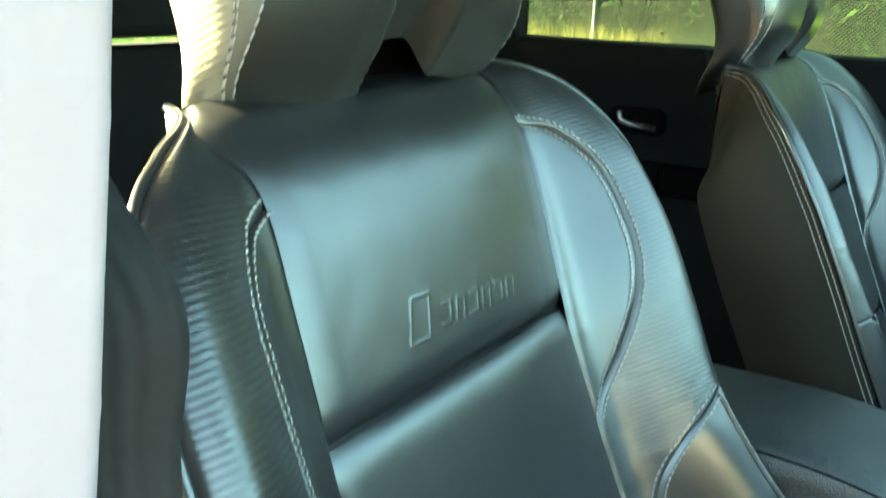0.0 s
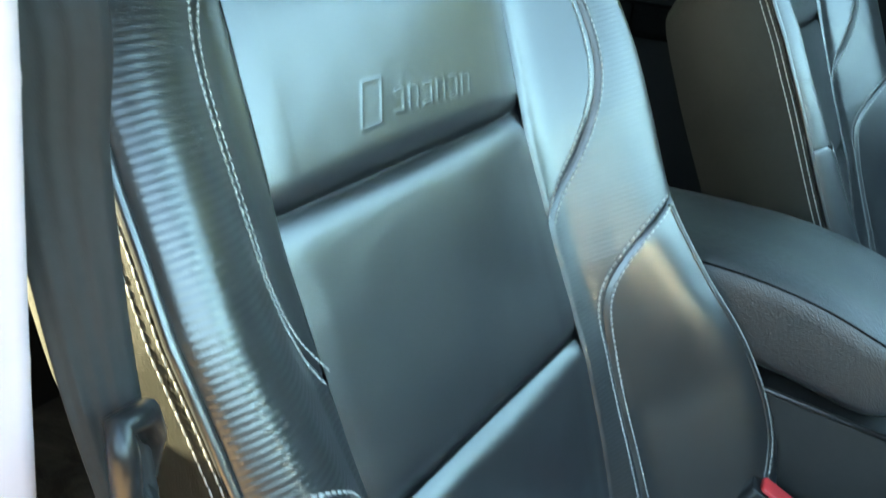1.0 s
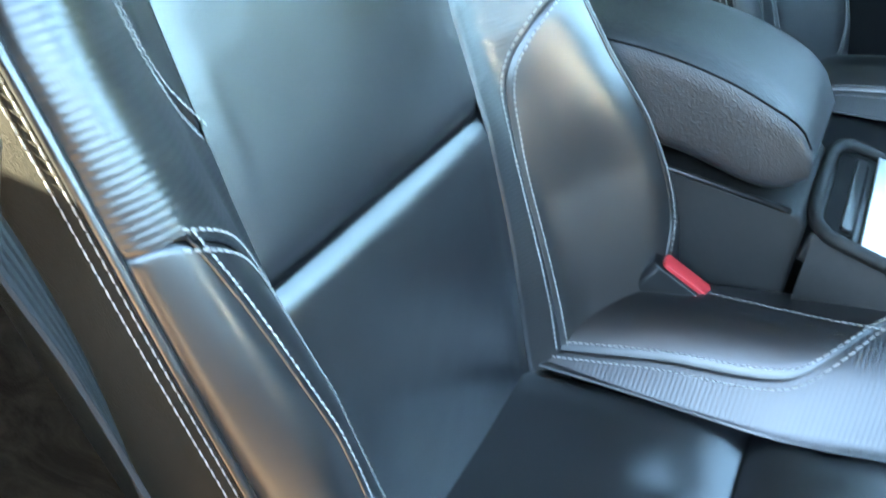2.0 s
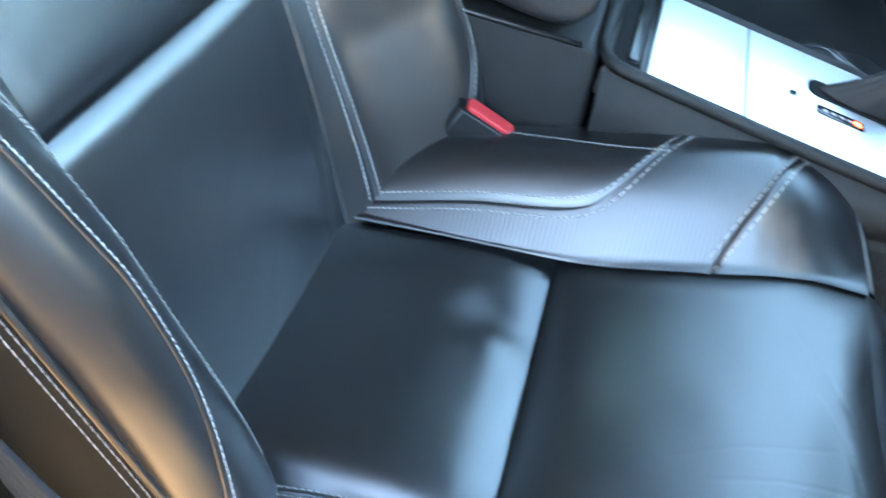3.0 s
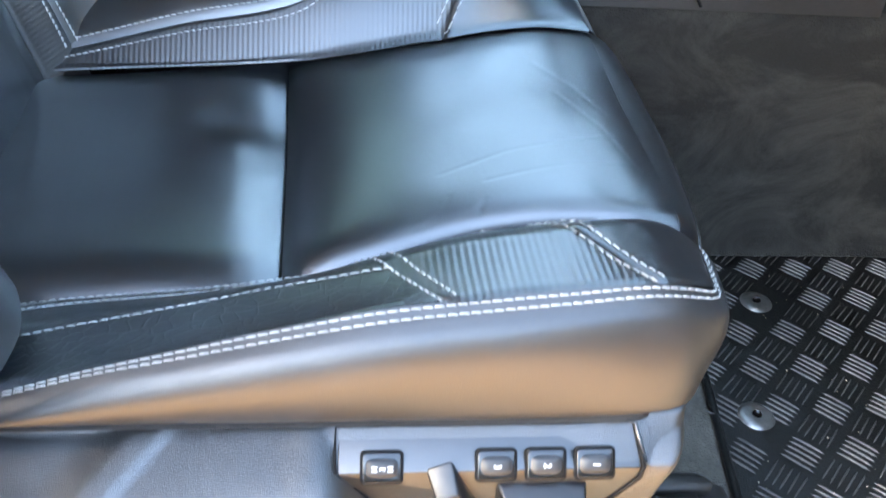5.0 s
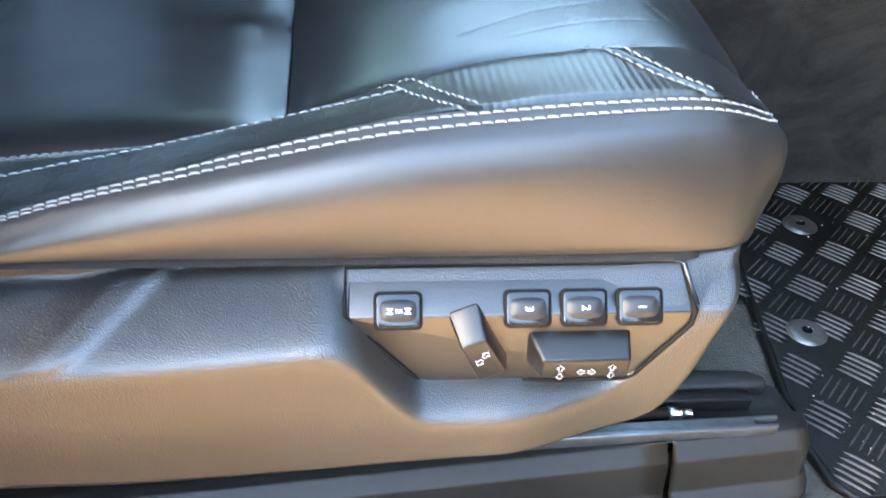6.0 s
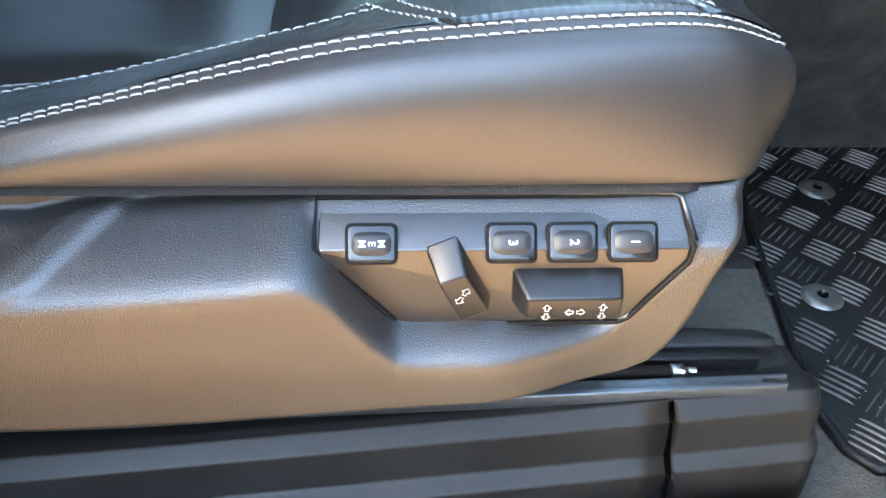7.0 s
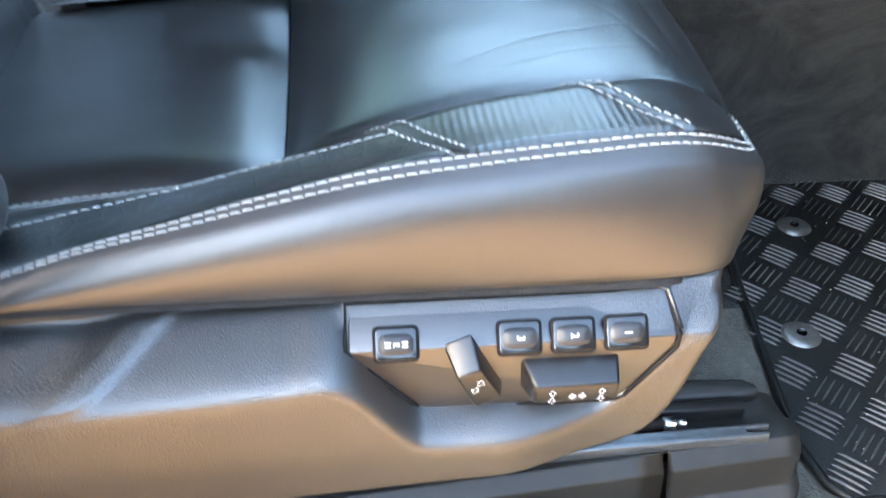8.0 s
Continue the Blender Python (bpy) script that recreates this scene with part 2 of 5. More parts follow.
def stitches(at, n_or_pitch, total, thick=0.0009, fill=0.8, lift=0.0010, a=0.0, b=1.0):
    """Short threads along at(u) -> (place, normal)."""
    bm = bmesh.new()
    count = max(2, int(total * (b - a) / n_or_pitch))
    for k in range(count):
        u0 = a + (b - a) * (k + 0.5 - fill / 2) / count
        u1 = a + (b - a) * (k + 0.5 + fill / 2) / count
        (p, n0), (q, n1) = at(u0), at(u1)
        d = (q - p)
        if d.length < 1e-5:
            continue
        side = d.cross(n0).normalized()
        rows = []
        for f, w, h in ((0.0, 0.7, 0.1), (0.2, 1.0, 0.85), (0.8, 1.0, 0.85), (1.0, 0.7, 0.1)):
            c = p.lerp(q, f) + n0 * (lift * h)
            # the thread leans a little across the seam
            c = c + side * thick * 0.7 * (f - 0.5)
            rows.append([bm.verts.new(c + side * thick * w), bm.verts.new(c + n0 * thick * 0.9 * w), bm.verts.new(c - side * thick * w)])
        for r0, r1 in zip(rows, rows[1:]):
            bm.faces.new((r0[0], r0[1], r1[1], r1[0]))
            bm.faces.new((r0[1], r0[2], r1[2], r1[1]))
    return bm


# ---- the seat ----
# cushion: x forward, y across, heights over the cabin's datum
Z_MID = fn([(-0.24, 0.298), (-0.1, 0.300), (-0.02, 0.305), (0.05, 0.322), (0.15, 0.337), (0.22, 0.3385), (0.26, 0.333), (0.285, 0.325)])
Z_EDGE = fn([(-0.24, 0.312), (-0.1, 0.318), (0, 0.328), (0.11, 0.345), (0.2, 0.352), (0.26, 0.346), (0.285, 0.338)])
Z_CREST = fn([(-0.24, 0.318), (-0.1, 0.347), (0, 0.366), (0.1, 0.383), (0.18, 0.386), (0.23, 0.374), (0.26, 0.352), (0.285, 0.335)])
Z_HEM = fn([(-0.24, 0.280), (-0.1, 0.3305), (-0.051, 0.3445), (0.0, 0.3585), (0.045, 0.3685), (0.088, 0.3735), (0.15, 0.377), (0.202, 0.3735), (0.238, 0.3585), (0.248, 0.349), (0.258, 0.340), (0.285, 0.325)])
# half width at the outboard hem, and how far the pad's edges stand inboard towards the front
Y_HEM = fn([(-0.24, 0.238), (-0.1, 0.236), (0.0, 0.2345), (0.087, 0.231), (0.15, 0.2265), (0.202, 0.217), (0.238, 0.203), (0.285, 0.19)])
LEAN_NEAR = fn([(-0.24, 0.0), (0.0, 0.0), (0.052, 0.007), (0.11, 0.021), (0.16, 0.026), (0.21, 0.026), (0.256, 0.016), (0.285, 0.014)])
LEAN_FAR = fn([(-0.24, 0.0), (0.0, 0.0), (0.05, 0.004), (0.107, 0.014), (0.18, 0.029), (0.23, 0.040), (0.26, 0.048), (0.285, 0.052)])


Z_WORN = fn([(-0.24, 0.298), (-0.12, 0.3195), (-0.05, 0.333), (0.02, 0.351), (0.06, 0.363), (0.1, 0.3715), (0.15, 0.3755), (0.17, 0.3755), (0.205, 0.371), (0.226, 0.362), (0.24, 0.353), (0.25, 0.345), (0.26, 0.338), (0.285, 0.325)])


def cushion_z(x, y):
    a = abs(y)
    crest = Z_WORN(x) if y < 0 else Z_CREST(x)
    if a < 0.14:
        return Z_MID(x) + (Z_EDGE(x) - Z_MID(x)) * (a / 0.14) ** 3 - (0.016 * (a / 0.14) ** 4 if y < 0 else 0.0)
    hem = Y_HEM(x) if y < 0 else 0.237
    top = hem - 0.042
    if a < top:
        rise = math.sin(math.pi / 2 * (a - 0.14) / (top - 0.14))
        foot = Z_EDGE(x) - (0.016 if y < 0 else 0.0)
        return foot + (crest - foot) * (rise ** 1.6 if y < 0 else rise)
    t = min((a - top) / 0.042, 1.2)
    return crest + (Z_HEM(x) - crest) * t * t


def plump(y):
    """The inboard bolster stands wider and fuller than the worn outboard one."""
    return 0.14 + (y - 0.14) * 1.33 if y > 0.14 else y


def on_cushion(x, y):
    if y <= 0.14:
        a = abs(y)
        if y > 0:
            lean = LEAN_FAR(x) * (y / 0.14) ** 2
        else:
            lean = LEAN_NEAR(x) * ((a / 0.14) ** 2 if a < 0.14 else max(0.0, 1 - (a - 0.14) / 0.06))
        return Vector((x, y + lean, cushion_z(x, y)))
    k = math.sin(math.pi / 2 * min(1, (y - 0.14) / 0.07)) * min(1, max(0, (0.250 - x) / 0.10))
    return Vector((x, plump(y) + LEAN_FAR(x), cushion_z(x, y) + 0.032 * k))


# backrest: s up along its face, y across, n out of its face
ORIGIN, UP, OUT = Vector((-0.19, 0, 0.315)), Vector((-0.407, 0, 0.914)), Vector((0.914, 0, 0.407))
N_MID = fn([(-0.05, 0.0), (0.1, 0.002), (0.3, -0.002), (0.5, 0.002), (0.58, 0.0), (0.62, -0.010), (0.645, -0.028), (0.66, -0.055), (0.668, -0.09)])
AMP = fn([(-0.05, 0.045), (0.0, 0.052), (0.15, 0.062), (0.33, 0.066), (0.45, 0.060), (0.54, 0.044), (0.6, 0.026), (0.67, 0.008)])
Y_IN = fn([(-0.05, 0.125), (0.05, 0.128), (0.15, 0.137), (0.3, 0.142), (0.44, 0.142), (0.52, 0.147), (0.59, 0.150), (0.67, 0.150)])
Y_OUT = fn([(-0.05, 0.232), (0.03, 0.24), (0.15, 0.25), (0.28, 0.258), (0.41, 0.264), (0.5, 0.265), (0.55, 0.258), (0.59, 0.241), (0.610, 0.222), (0.624, 0.203), (0.636, 0.184), (0.648, 0.170), (0.67, 0.158)])
Y_IN_OUTBOARD = fn([(-0.05, 0.125), (0.05, 0.128), (0.15, 0.137), (0.3, 0.142), (0.44, 0.142), (0.52, 0.143), (0.585, 0.143), (0.604, 0.149), (0.620, 0.157), (0.634, 0.162), (0.67, 0.150)])
P_ACROSS = fn([(-0.2, 0.0), (0.0, 0.02), (0.15, 0.09), (0.25, 0.23), (0.4, 0.5), (0.6, 0.83), (0.75, 0.97), (0.85, 1.0), (0.95, 0.90), (1.0, 0.78), (1.1, 0.5)])


AMP_IN = fn([(-0.05, 0.070), (0.0, 0.082), (0.08, 0.094), (0.18, 0.090), (0.26, 0.076), (0.33, 0.066), (0.45, 0.060), (0.54, 0.044), (0.6, 0.026), (0.67, 0.008)])
Y_OUT_IN = fn([(-0.05, 0.245), (0.0, 0.262), (0.08, 0.286), (0.16, 0.288), (0.24, 0.272), (0.33, 0.261), (0.41, 0.268), (0.5, 0.268), (0.55, 0.261), (0.59, 0.245), (0.62, 0.224), (0.645, 0.196), (0.67, 0.180)])


def y_in(s, sgn):
    """The seam between the centre pads and a bolster."""
    return Y_IN(s) if sgn > 0 else Y_IN_OUTBOARD(s)


def y_out(s, sgn):
    """The outer edge of the backrest; the inboard bolster bulges low down."""
    return Y_OUT_IN(s) if sgn > 0 else Y_OUT(s)


def back_n(s, y):
    a = abs(y)
    i, o = y_in(s, y), y_out(s, y)
    w = (a - i) / max(o - i, 0.01)
    k = AMP_IN(s) if y > 0 else AMP(s)
    if y > 0 and 0 < w < 1:
        w = w ** (1 + 0.35 * max(0.0, min(1.0, (0.30 - s) / 0.15)))
    if y < 0 and 0 < w < 1:
        # the outboard bolster is steeper inside, low down
        f = max(0.0, min(1.0, (0.40 - s) / 0.2))
        w, k = w ** (1 - 0.38 * f), k * (1 + 0.16 * f * math.sin(math.pi * w))
    tuck = 0.033 * max(0.0, 1 - max(0.0, s + 0.03) / 0.262) ** 1.15 * (1 - sstep(a, i - 0.01, i + 0.035))
    return N_MID(s) - tuck + (k * P_ACROSS(min(w, 1.1)) if w > -0.2 else 0.0)


def on_back(s, y, lift=0.0):
    # the outboard shoulder rounds off below the headrest
    drop = 0.008 * sstep(-y, 0.10, 0.165) * sstep(s, 0.585, 0.656)
    return ORIGIN + UP * (s - drop) + OUT * (back_n(s, y) + lift) + Vector((0, y + 0.1 * max(0, s - 0.42), 0))


def normal_of(surface, p, e=0.002):
    a, b = surface(p[0] + e, p[1]) - surface(p[0] - e, p[1]), surface(p[0], p[1] + e) - surface(p[0], p[1] - e)
    n = a.cross(b).normalized()
    return n if n.dot(Vector((0.5, 0, 0.85))) > 0 else -n


def roll(d, r, depth):
    return -depth * (1 - d / r) ** 2.9 if d < r else 0.0


def panel(surface, A, B, nu, nv, edge=(1, 1, 1, 1), r=0.008, depth=0.005, puff=0.0, dents=None):
    """A padded panel between two curves of the surface; its rims roll down into the seams.
    edge: how much at A, at B, at the start and at the end."""
    la = length(A)

    def place(u, v):
        a, b = A(u), B(u)
        p = a + (b - a) * v
        w = float(np.linalg.norm(b - a))
        q = surface(p[0], p[1])
        h = sum(k * roll(d, r, depth) for k, d in zip(edge, (v * w, (1 - v) * w, u * la, (1 - u) * la)))
        h += puff * 4 * v * (1 - v) * (1 - (2 * u - 1) ** 6)
        if dents:
            h += dents(p[0], p[1])
        return q + normal_of(surface, p) * h

    def uv(u, v):
        a, b = A(u), B(u)
        p = a + (b - a) * v
        return (p[0], p[1])

    bm = sheet(place, nu, nv, uv=uv)
    bmesh.ops.recalc_face_normals(bm, faces=bm.faces)
    return bm


def along(surface, curve, off=0.0, lift=0.0):
    """at(u) for stitches: a curve on a surface, shifted sideways by off."""
    def at(u):
        p = curve(u)
        q = curve(min(u + 0.01, 1.0)) - curve(max(u - 0.01, 0.0))
        t = q / (np.linalg.norm(q) + 1e-9)
        p = p + np.array((-t[1], t[0])) * off
        n = normal_of(surface, p)
        return surface(p[0], p[1]) + n * lift, n
    return at


def flipped(pts):
    return [(x, -y) for x, y in pts]


SEAM_A = [(-0.215, 0.146), (-0.107, 0.157), (-0.02, 0.160), (0.010, 0.165), (0.034, 0.180), (0.058, 0.205), (0.083, 0.236)]
SEAM_A_NEAR = [(-0.215, 0.168), (-0.172, 0.162), (-0.12, 0.152), (-0.051, 0.149), (0.018, 0.146), (0.036, 0.158), (0.052, 0.176), (0.07, 0.203), (0.087, 0.231)]
HEM_NEAR = [(-0.235, 0.238), (-0.1, 0.236), (0.0, 0.2345), (0.087, 0.231), (0.15, 0.2265), (0.202, 0.217), (0.222, 0.211), (0.238, 0.203), (0.2475, 0.185), (0.254, 0.16), (0.2565, 0.137)]
HEM = [(-0.235, 0.238), (-0.1, 0.238), (0.0, 0.237), (0.085, 0.236), (0.195, 0.233), (0.218, 0.225), (0.233, 0.207), (0.244, 0.185), (0.252, 0.16), (0.256, 0.137)]
WEDGE = [(0.596, 0.150), (0.582, 0.180), (0.545, 0.203), (0.49, 0.209), (0.44, 0.202), (0.395, 0.180), (0.348, 0.144)]
WEDGE_OUTBOARD = [(0.580, 0.144), (0.566, 0.167), (0.535, 0.187), (0.49, 0.193), (0.44, 0.191), (0.395, 0.176), (0.348, 0.144)]
LOWER = [(0.333, 0.2610), (0.331, 0.242), (0.307, 0.202), (0.269, 0.175), (0.209, 0.168), (0.129, 0.163), (0.01, 0.152)]


MARKS = [[(0.473, -0.058), (0.500, -0.049)], [(0.500, -0.049), (0.4995, -0.030)], [(0.4995, -0.030), (0.473, -0.038)], [(0.473, -0.038), (0.473, -0.058)]]
for _k in range(6):
    _y, _s = -0.022 + _k * 0.0165, 0.4760 - 0.0008 * _k
    _c = [(_s, _y), (_s + 0.013, _y + 0.0035), (_s + 0.0125, _y + 0.0130), (_s - 0.0005, _y + 0.0095)]
    MARKS += [[_c[0], _c[1]], [_c[1], _c[2]], [_c[2], _c[3]]] if _k % 2 else [[_c[1], _c[2]], [_c[2], _c[3]], [_c[3], _c[0]]]


def pressed(s, y):
    """Low ridges of the pressed-in mark on the upper pad: plain slanted strokes."""
    if not (0.464 < s < 0.510 and -0.066 < y < 0.094):
        return 0.0
    best = 1.0
    for (a, b), (c, d) in MARKS:
        t = max(0.0, min(1.0, ((s - a) * (c - a) + (y - b) * (d - b)) / ((c - a) ** 2 + (d - b) ** 2)))
        best = min(best, (s - a - t * (c - a)) ** 2 + (y - b - t * (d - b)) ** 2)
    return 0.00032 * math.exp(-best / 0.0012 ** 2)


def build_seat(name, label, base):
    seat = new(name)
    tagged(seat, label, "car seat", "front seats")
    seat.matrix_world = base
    S = lambda nm, bm, mat, lb="": part(nm, bm, mat, seat, lb)  # noqa: E731

    def dent(x, y):
        # the worn hollow and soft folds of the rear pad
        h = -0.0042 * math.exp(-(((x + 0.055) / 0.035) ** 2 + ((y - 0.065) / 0.028) ** 2))
        h += 0.0020 * math.exp(-(((x + 0.045) / 0.02) ** 2 + ((y - 0.035) / 0.02) ** 2))
        if x > -0.11:
            h -= 0.008 * ((x + 0.11) / 0.10) ** 2
        return h + 0.0006 * noise.noise(Vector((x * 22, y * 22, 3.1)))

    ripple = lambda x, y: 0.0011 * noise.noise(Vector((x * 16, y * 16, 8.3)))  # noqa: E731
    # thin creases worn across the front pad
    folds = [[(0.10, -0.06), (0.15, -0.035), (0.20, -0.020), (0.232, -0.01)], [(0.13, -0.075), (0.18, -0.06), (0.236, -0.05)], 
             [(0.20, 0.05), (0.225, 0.0), (0.24, -0.06)], [(0.215, -0.115), (0.235, -0.09), (0.25, -0.05)], [(0.19, 0.09), (0.215, 0.06), (0.235, 0.02)],
             [(0.085, -0.118), (0.10, -0.105), (0.105, -0.09)], [(0.12, -0.12), (0.128, -0.10)], [(0.20, -0.125), (0.23, -0.12), (0.25, -0.115)]]
    segs = [(p, q) for f in folds for p, q in zip(f, f[1:])]

    def worn(x, y):
        h = ripple(x, y)
        if x < 0.05:
            return h
        d2 = 1.0
        for (a, b), (c, d) in segs:
            t = max(0.0, min(1.0, ((x - a) * (c - a) + (y - b) * (d - b)) / ((c - a) ** 2 + (d - b) ** 2)))
            d2 = min(d2, (x - a - t * (c - a)) ** 2 + (y - b - t * (d - b)) ** 2)
        return h - 0.00021 * math.exp(-d2 / 0.0014 ** 2)

    # centre pads of the cushion
    cross = lambda y: -0.0095 - 0.030 * y  # noqa: E731
    front = lambda y: 0.2875 - 0.5 * (y - 0.06) ** 2  # noqa: E731
    rear = S("rear_pad", panel(on_cushion, line([(-0.235, -0.150), (-0.17, -0.152), (-0.115, -0.146), (-0.05, -0.143), (cross(-0.141), -0.141)]),
                               line([(-0.235, 0.131), (-0.115, 0.138), (cross(0.141), 0.141)]), 70, 90,
                               (1.4, 0.6, 0, 0.5), 0.052, 0.012, 0.005, dent), LEATHER)
    fr = S("front_pad", panel(on_cushion, line([(cross(-0.141), -0.141), (0.116, -0.138), (0.2, -0.140), (0.256, -0.137)]),
                              line([(cross(0.141), 0.141), (0.116, 0.138), (0.2, 0.140), (0.256, 0.137)]), 150, 150,
                              (1.5, 0.6, 0.9, 0), 0.040, 0.011, 0.005, worn), LEATHER)
    # the front pad's curved nose down to its piping
    def nose_pt(u, v):
        p = on_cushion(0.256, -0.137 + 0.274 * u)
        p.z += 1.5 * roll(0.274 * u, 0.040, 0.011) + 0.6 * roll(0.274 * (1 - u), 0.040, 0.011)
        return Vector((0.256 + (front(p.y) - 0.256) * math.sin(v * math.pi / 2), p.y, p.z - 0.0095 * v - 0.011 * (1 - math.cos(v * math.pi / 2))))
    S("nose_pad", sheet(nose_pt, 50, 8, flip=True), LEATHER)
    for sgn in (-1, 1):
        side = (lambda pts: pts) if sgn > 0 else flipped
        seam, edge_hem = (SEAM_A, HEM) if sgn > 0 else (SEAM_A_NEAR, HEM_NEAR)
        A, hem = line(side(seam)), line(side(edge_hem))
        tuck = 0.004 if sgn > 0 else 0.0
        # the rib panel's end and the tip's outer rim
        over = [(0.12, 0.2355), (0.16, 0.2345), (0.195, 0.233)] if sgn > 0 else [(0.12, 0.229), (0.16, 0.2255), (0.202, 0.217)]
        rim = [(0.195, 0.233), (0.218, 0.225), (0.233, 0.207), (0.244, 0.185), (0.252, 0.16), (0.2565, 0.138)] if sgn > 0 else [(0.202, 0.217), (0.222, 0.211), (0.238, 0.203), (0.2475, 0.185), (0.254, 0.16), (0.2565, 0.138)]
        rib_in = line(side([(-0.225, 0.132), (-0.115, 0.137), (0.0, 0.136), (0.118, 0.134)] if sgn > 0 else [(-0.225, 0.150), (-0.17, 0.152), (-0.115, 0.146), (-0.05, 0.143), (0.0, 0.141), (0.118, 0.138)]))
        rib_out = line(side(seam + over))
        bol = S("cushion_bolster", panel(on_cushion, A, line(side(edge_hem[:4])),
                                         110, 40, (1, 0.6, 0, 0.6), 0.007, 0.002, 0.0, ripple), WORN_LEATHER if sgn < 0 else LEATHER)
        S("ribbed_insert", panel(on_cushion, rib_in, rib_out, 120, 40, (0.8, 1, 0, 1), 0.006, 0.0018), RIBBED_CUSHION)
        S("bolster_tip", panel(on_cushion, line(side([(0.118, 0.138 - tuck), (0.2, 0.140 - tuck), (0.256, 0.137 - tuck)])),
                               line(side(rim)), 60, 40,
                               (0.8, 0.6, 1, 0), 0.006, 0.0018, 0.0, ripple), LEATHER)
        # stitched seams of the cushion
        for off in (-0.0045, 0.0045):
            part("stitching", stitches(along(on_cushion, A, off), 0.0052, length(A), 0.0007, lift=0.0007), THREAD, bol)
            B2 = line(side([(0.118, 0.140), (0.150, 0.172), (0.172, 0.204), (0.195, 0.233)] if sgn > 0 else [(0.118, 0.140), (0.152, 0.167), (0.181, 0.197), (0.201, 0.216)]))
            part("stitching", stitches(along(on_cushion, B2, off), 0.0052, length(B2), 0.0007, lift=0.0007), THREAD, bol)
        C1 = line(side([(-0.21, 0.224), (-0.138, 0.217), (-0.066, 0.208), (0.061, 0.199)] if sgn > 0 else [(-0.215, 0.200), (-0.15, 0.196), (-0.073, 0.190), (-0.009, 0.188), (0.061, 0.194)]))
        part("stitching", stitches(along(on_cushion, C1), 0.0058, length(C1), 0.0007, lift=0.0007), THREAD, bol)
        # leather skirt under the hem
        low = [(-0.235, 0.250, 0.300), (-0.1, 0.2505, 0.306), (0.04, 0.2505, 0.306), (0.18, 0.2490, 0.306), (0.223, 0.239, 0.302), (0.241, 0.216, 0.296), (0.249, 0.18, 0.288), (0.252, 0.137, 0.282)]
        lowc, hemc = line([(x, sgn * y, z) for x, y, z in low]), hem

        def skirt_pt(u, v):
            p = hemc(u)
            a = on_cushion(p[0], p[1]) - Vector((0, 0, 0.0018))
            b = Vector(lowc(u))
            if sgn > 0:
                b.y += 0.027 + LEAN_FAR(b.x)
            t = hemc(min(u + 0.01, 1)) - hemc(max(u - 0.01, 0))
            out = Vector((abs(t[1]), sgn * abs(t[0]), 0)).normalized()
            k = math.sin(math.pi * v ** 0.68) ** 0.8 * sstep(v, -0.06, 0.16)
            return a.lerp(b, v) + out * ((0.003 + 0.0125 * sstep(u, 0.18, 0.52) - 0.003 * sstep(u, 0.62, 0.8)) * k + 0.003 * math.sin(math.pi * v) * math.sin(7 * u))

        bm = sheet(skirt_pt, 130, 26, uv=lambda u, v: (u * 0.55, v * 0.07), flip=sgn < 0)
        bmesh.ops.recalc_face_normals(bm, faces=bm.faces)
        skirt = S("cushion_skirt", bm, SIDE_LEATHER)

        def hem_at(d):
            def at(u):
                k = max(0.0, d) / 0.07
                p, q, r2 = skirt_pt(u, k), skirt_pt(min(u + 0.01, 1), k), skirt_pt(u, k + 0.03)
                n = (q - p).cross(r2 - p).normalized()
                if n.dot(Vector((0.2, sgn, 0.4))) < 0:
                    n.negate()
                return p, n
            return at
        for d in (0.0014, 0.0044):
            part("stitching", stitches(hem_at(d), 0.0058, length(hem), 0.00058, 0.87), THREAD, skirt)
    # front fascia of the cushion
    def fascia(u, v):
        p = on_cushion(0.256, -0.138 + 0.276 * u)
        a = Vector((front(p.y), p.y, p.z - 0.020))
        return a.lerp(Vector((0.236, p.y, 0.22)), v) + Vector((0.012 * math.sin(math.pi * v), 0, 0))
    S("front_fascia", sheet(fascia, 40, 12, flip=True), SIDE_LEATHER)
    bm = bmesh.new()
    tube(bm, [nose_pt(k / 40, 1.0) + Vector((0.0006, 0, 0)) for k in range(41)], 0.0020, 6)
    S("piping", bm, SIDE_LEATHER)
    bm = bmesh.new()
    box(bm, (-0.24, -0.205, 0.2), (0.225, 0.205, 0.276), 0.02)
    S("cushion_core", bm, DARK)

    # centre pads of the backrest
    pads = [(0.656, 0.441, (0.22, 0.22, 0, 1.3), LEATHER), (0.441, 0.245, (0.22, 0.22, 0.55, 1.2), LEATHER), (0.245, -0.03, (0.22, 0.22, 0.55, 0), LEATHER)]
    names = ("upper_pad", "middle_pad", "lower_pad")
    for (s0, s1, e, mt), nm in zip(pads, names):
        steps = [s0 + (s1 - s0) * k / 14 for k in range(15)]
        fine = nm == "upper_pad"
        S(nm, panel(on_back, line([(s, -y_in(s, -1)) for s in steps]), line([(s, Y_IN(s)) for s in steps]), 250 if fine else 80, 290 if fine else 80, e, 0.026, 0.009, 0.003,
                    lambda x, y: 0.0011 * noise.noise(Vector((x * 11, y * 11, 1.7))) + 0.0002 * noise.noise(Vector((x * 45, y * 45, 5.2))) + pressed(x, y)), mt)
    S("backing", sheet(lambda u, v: on_back(0.645 - 0.68 * u, -0.16 + 0.32 * v, -0.0105), 30, 20), LEATHER)
    S("backing", sheet(lambda u, v: on_cushion(-0.23 + 0.475 * u, -0.139 + 0.278 * v) - Vector((0, 0, 0.019)), 30, 20), LEATHER)
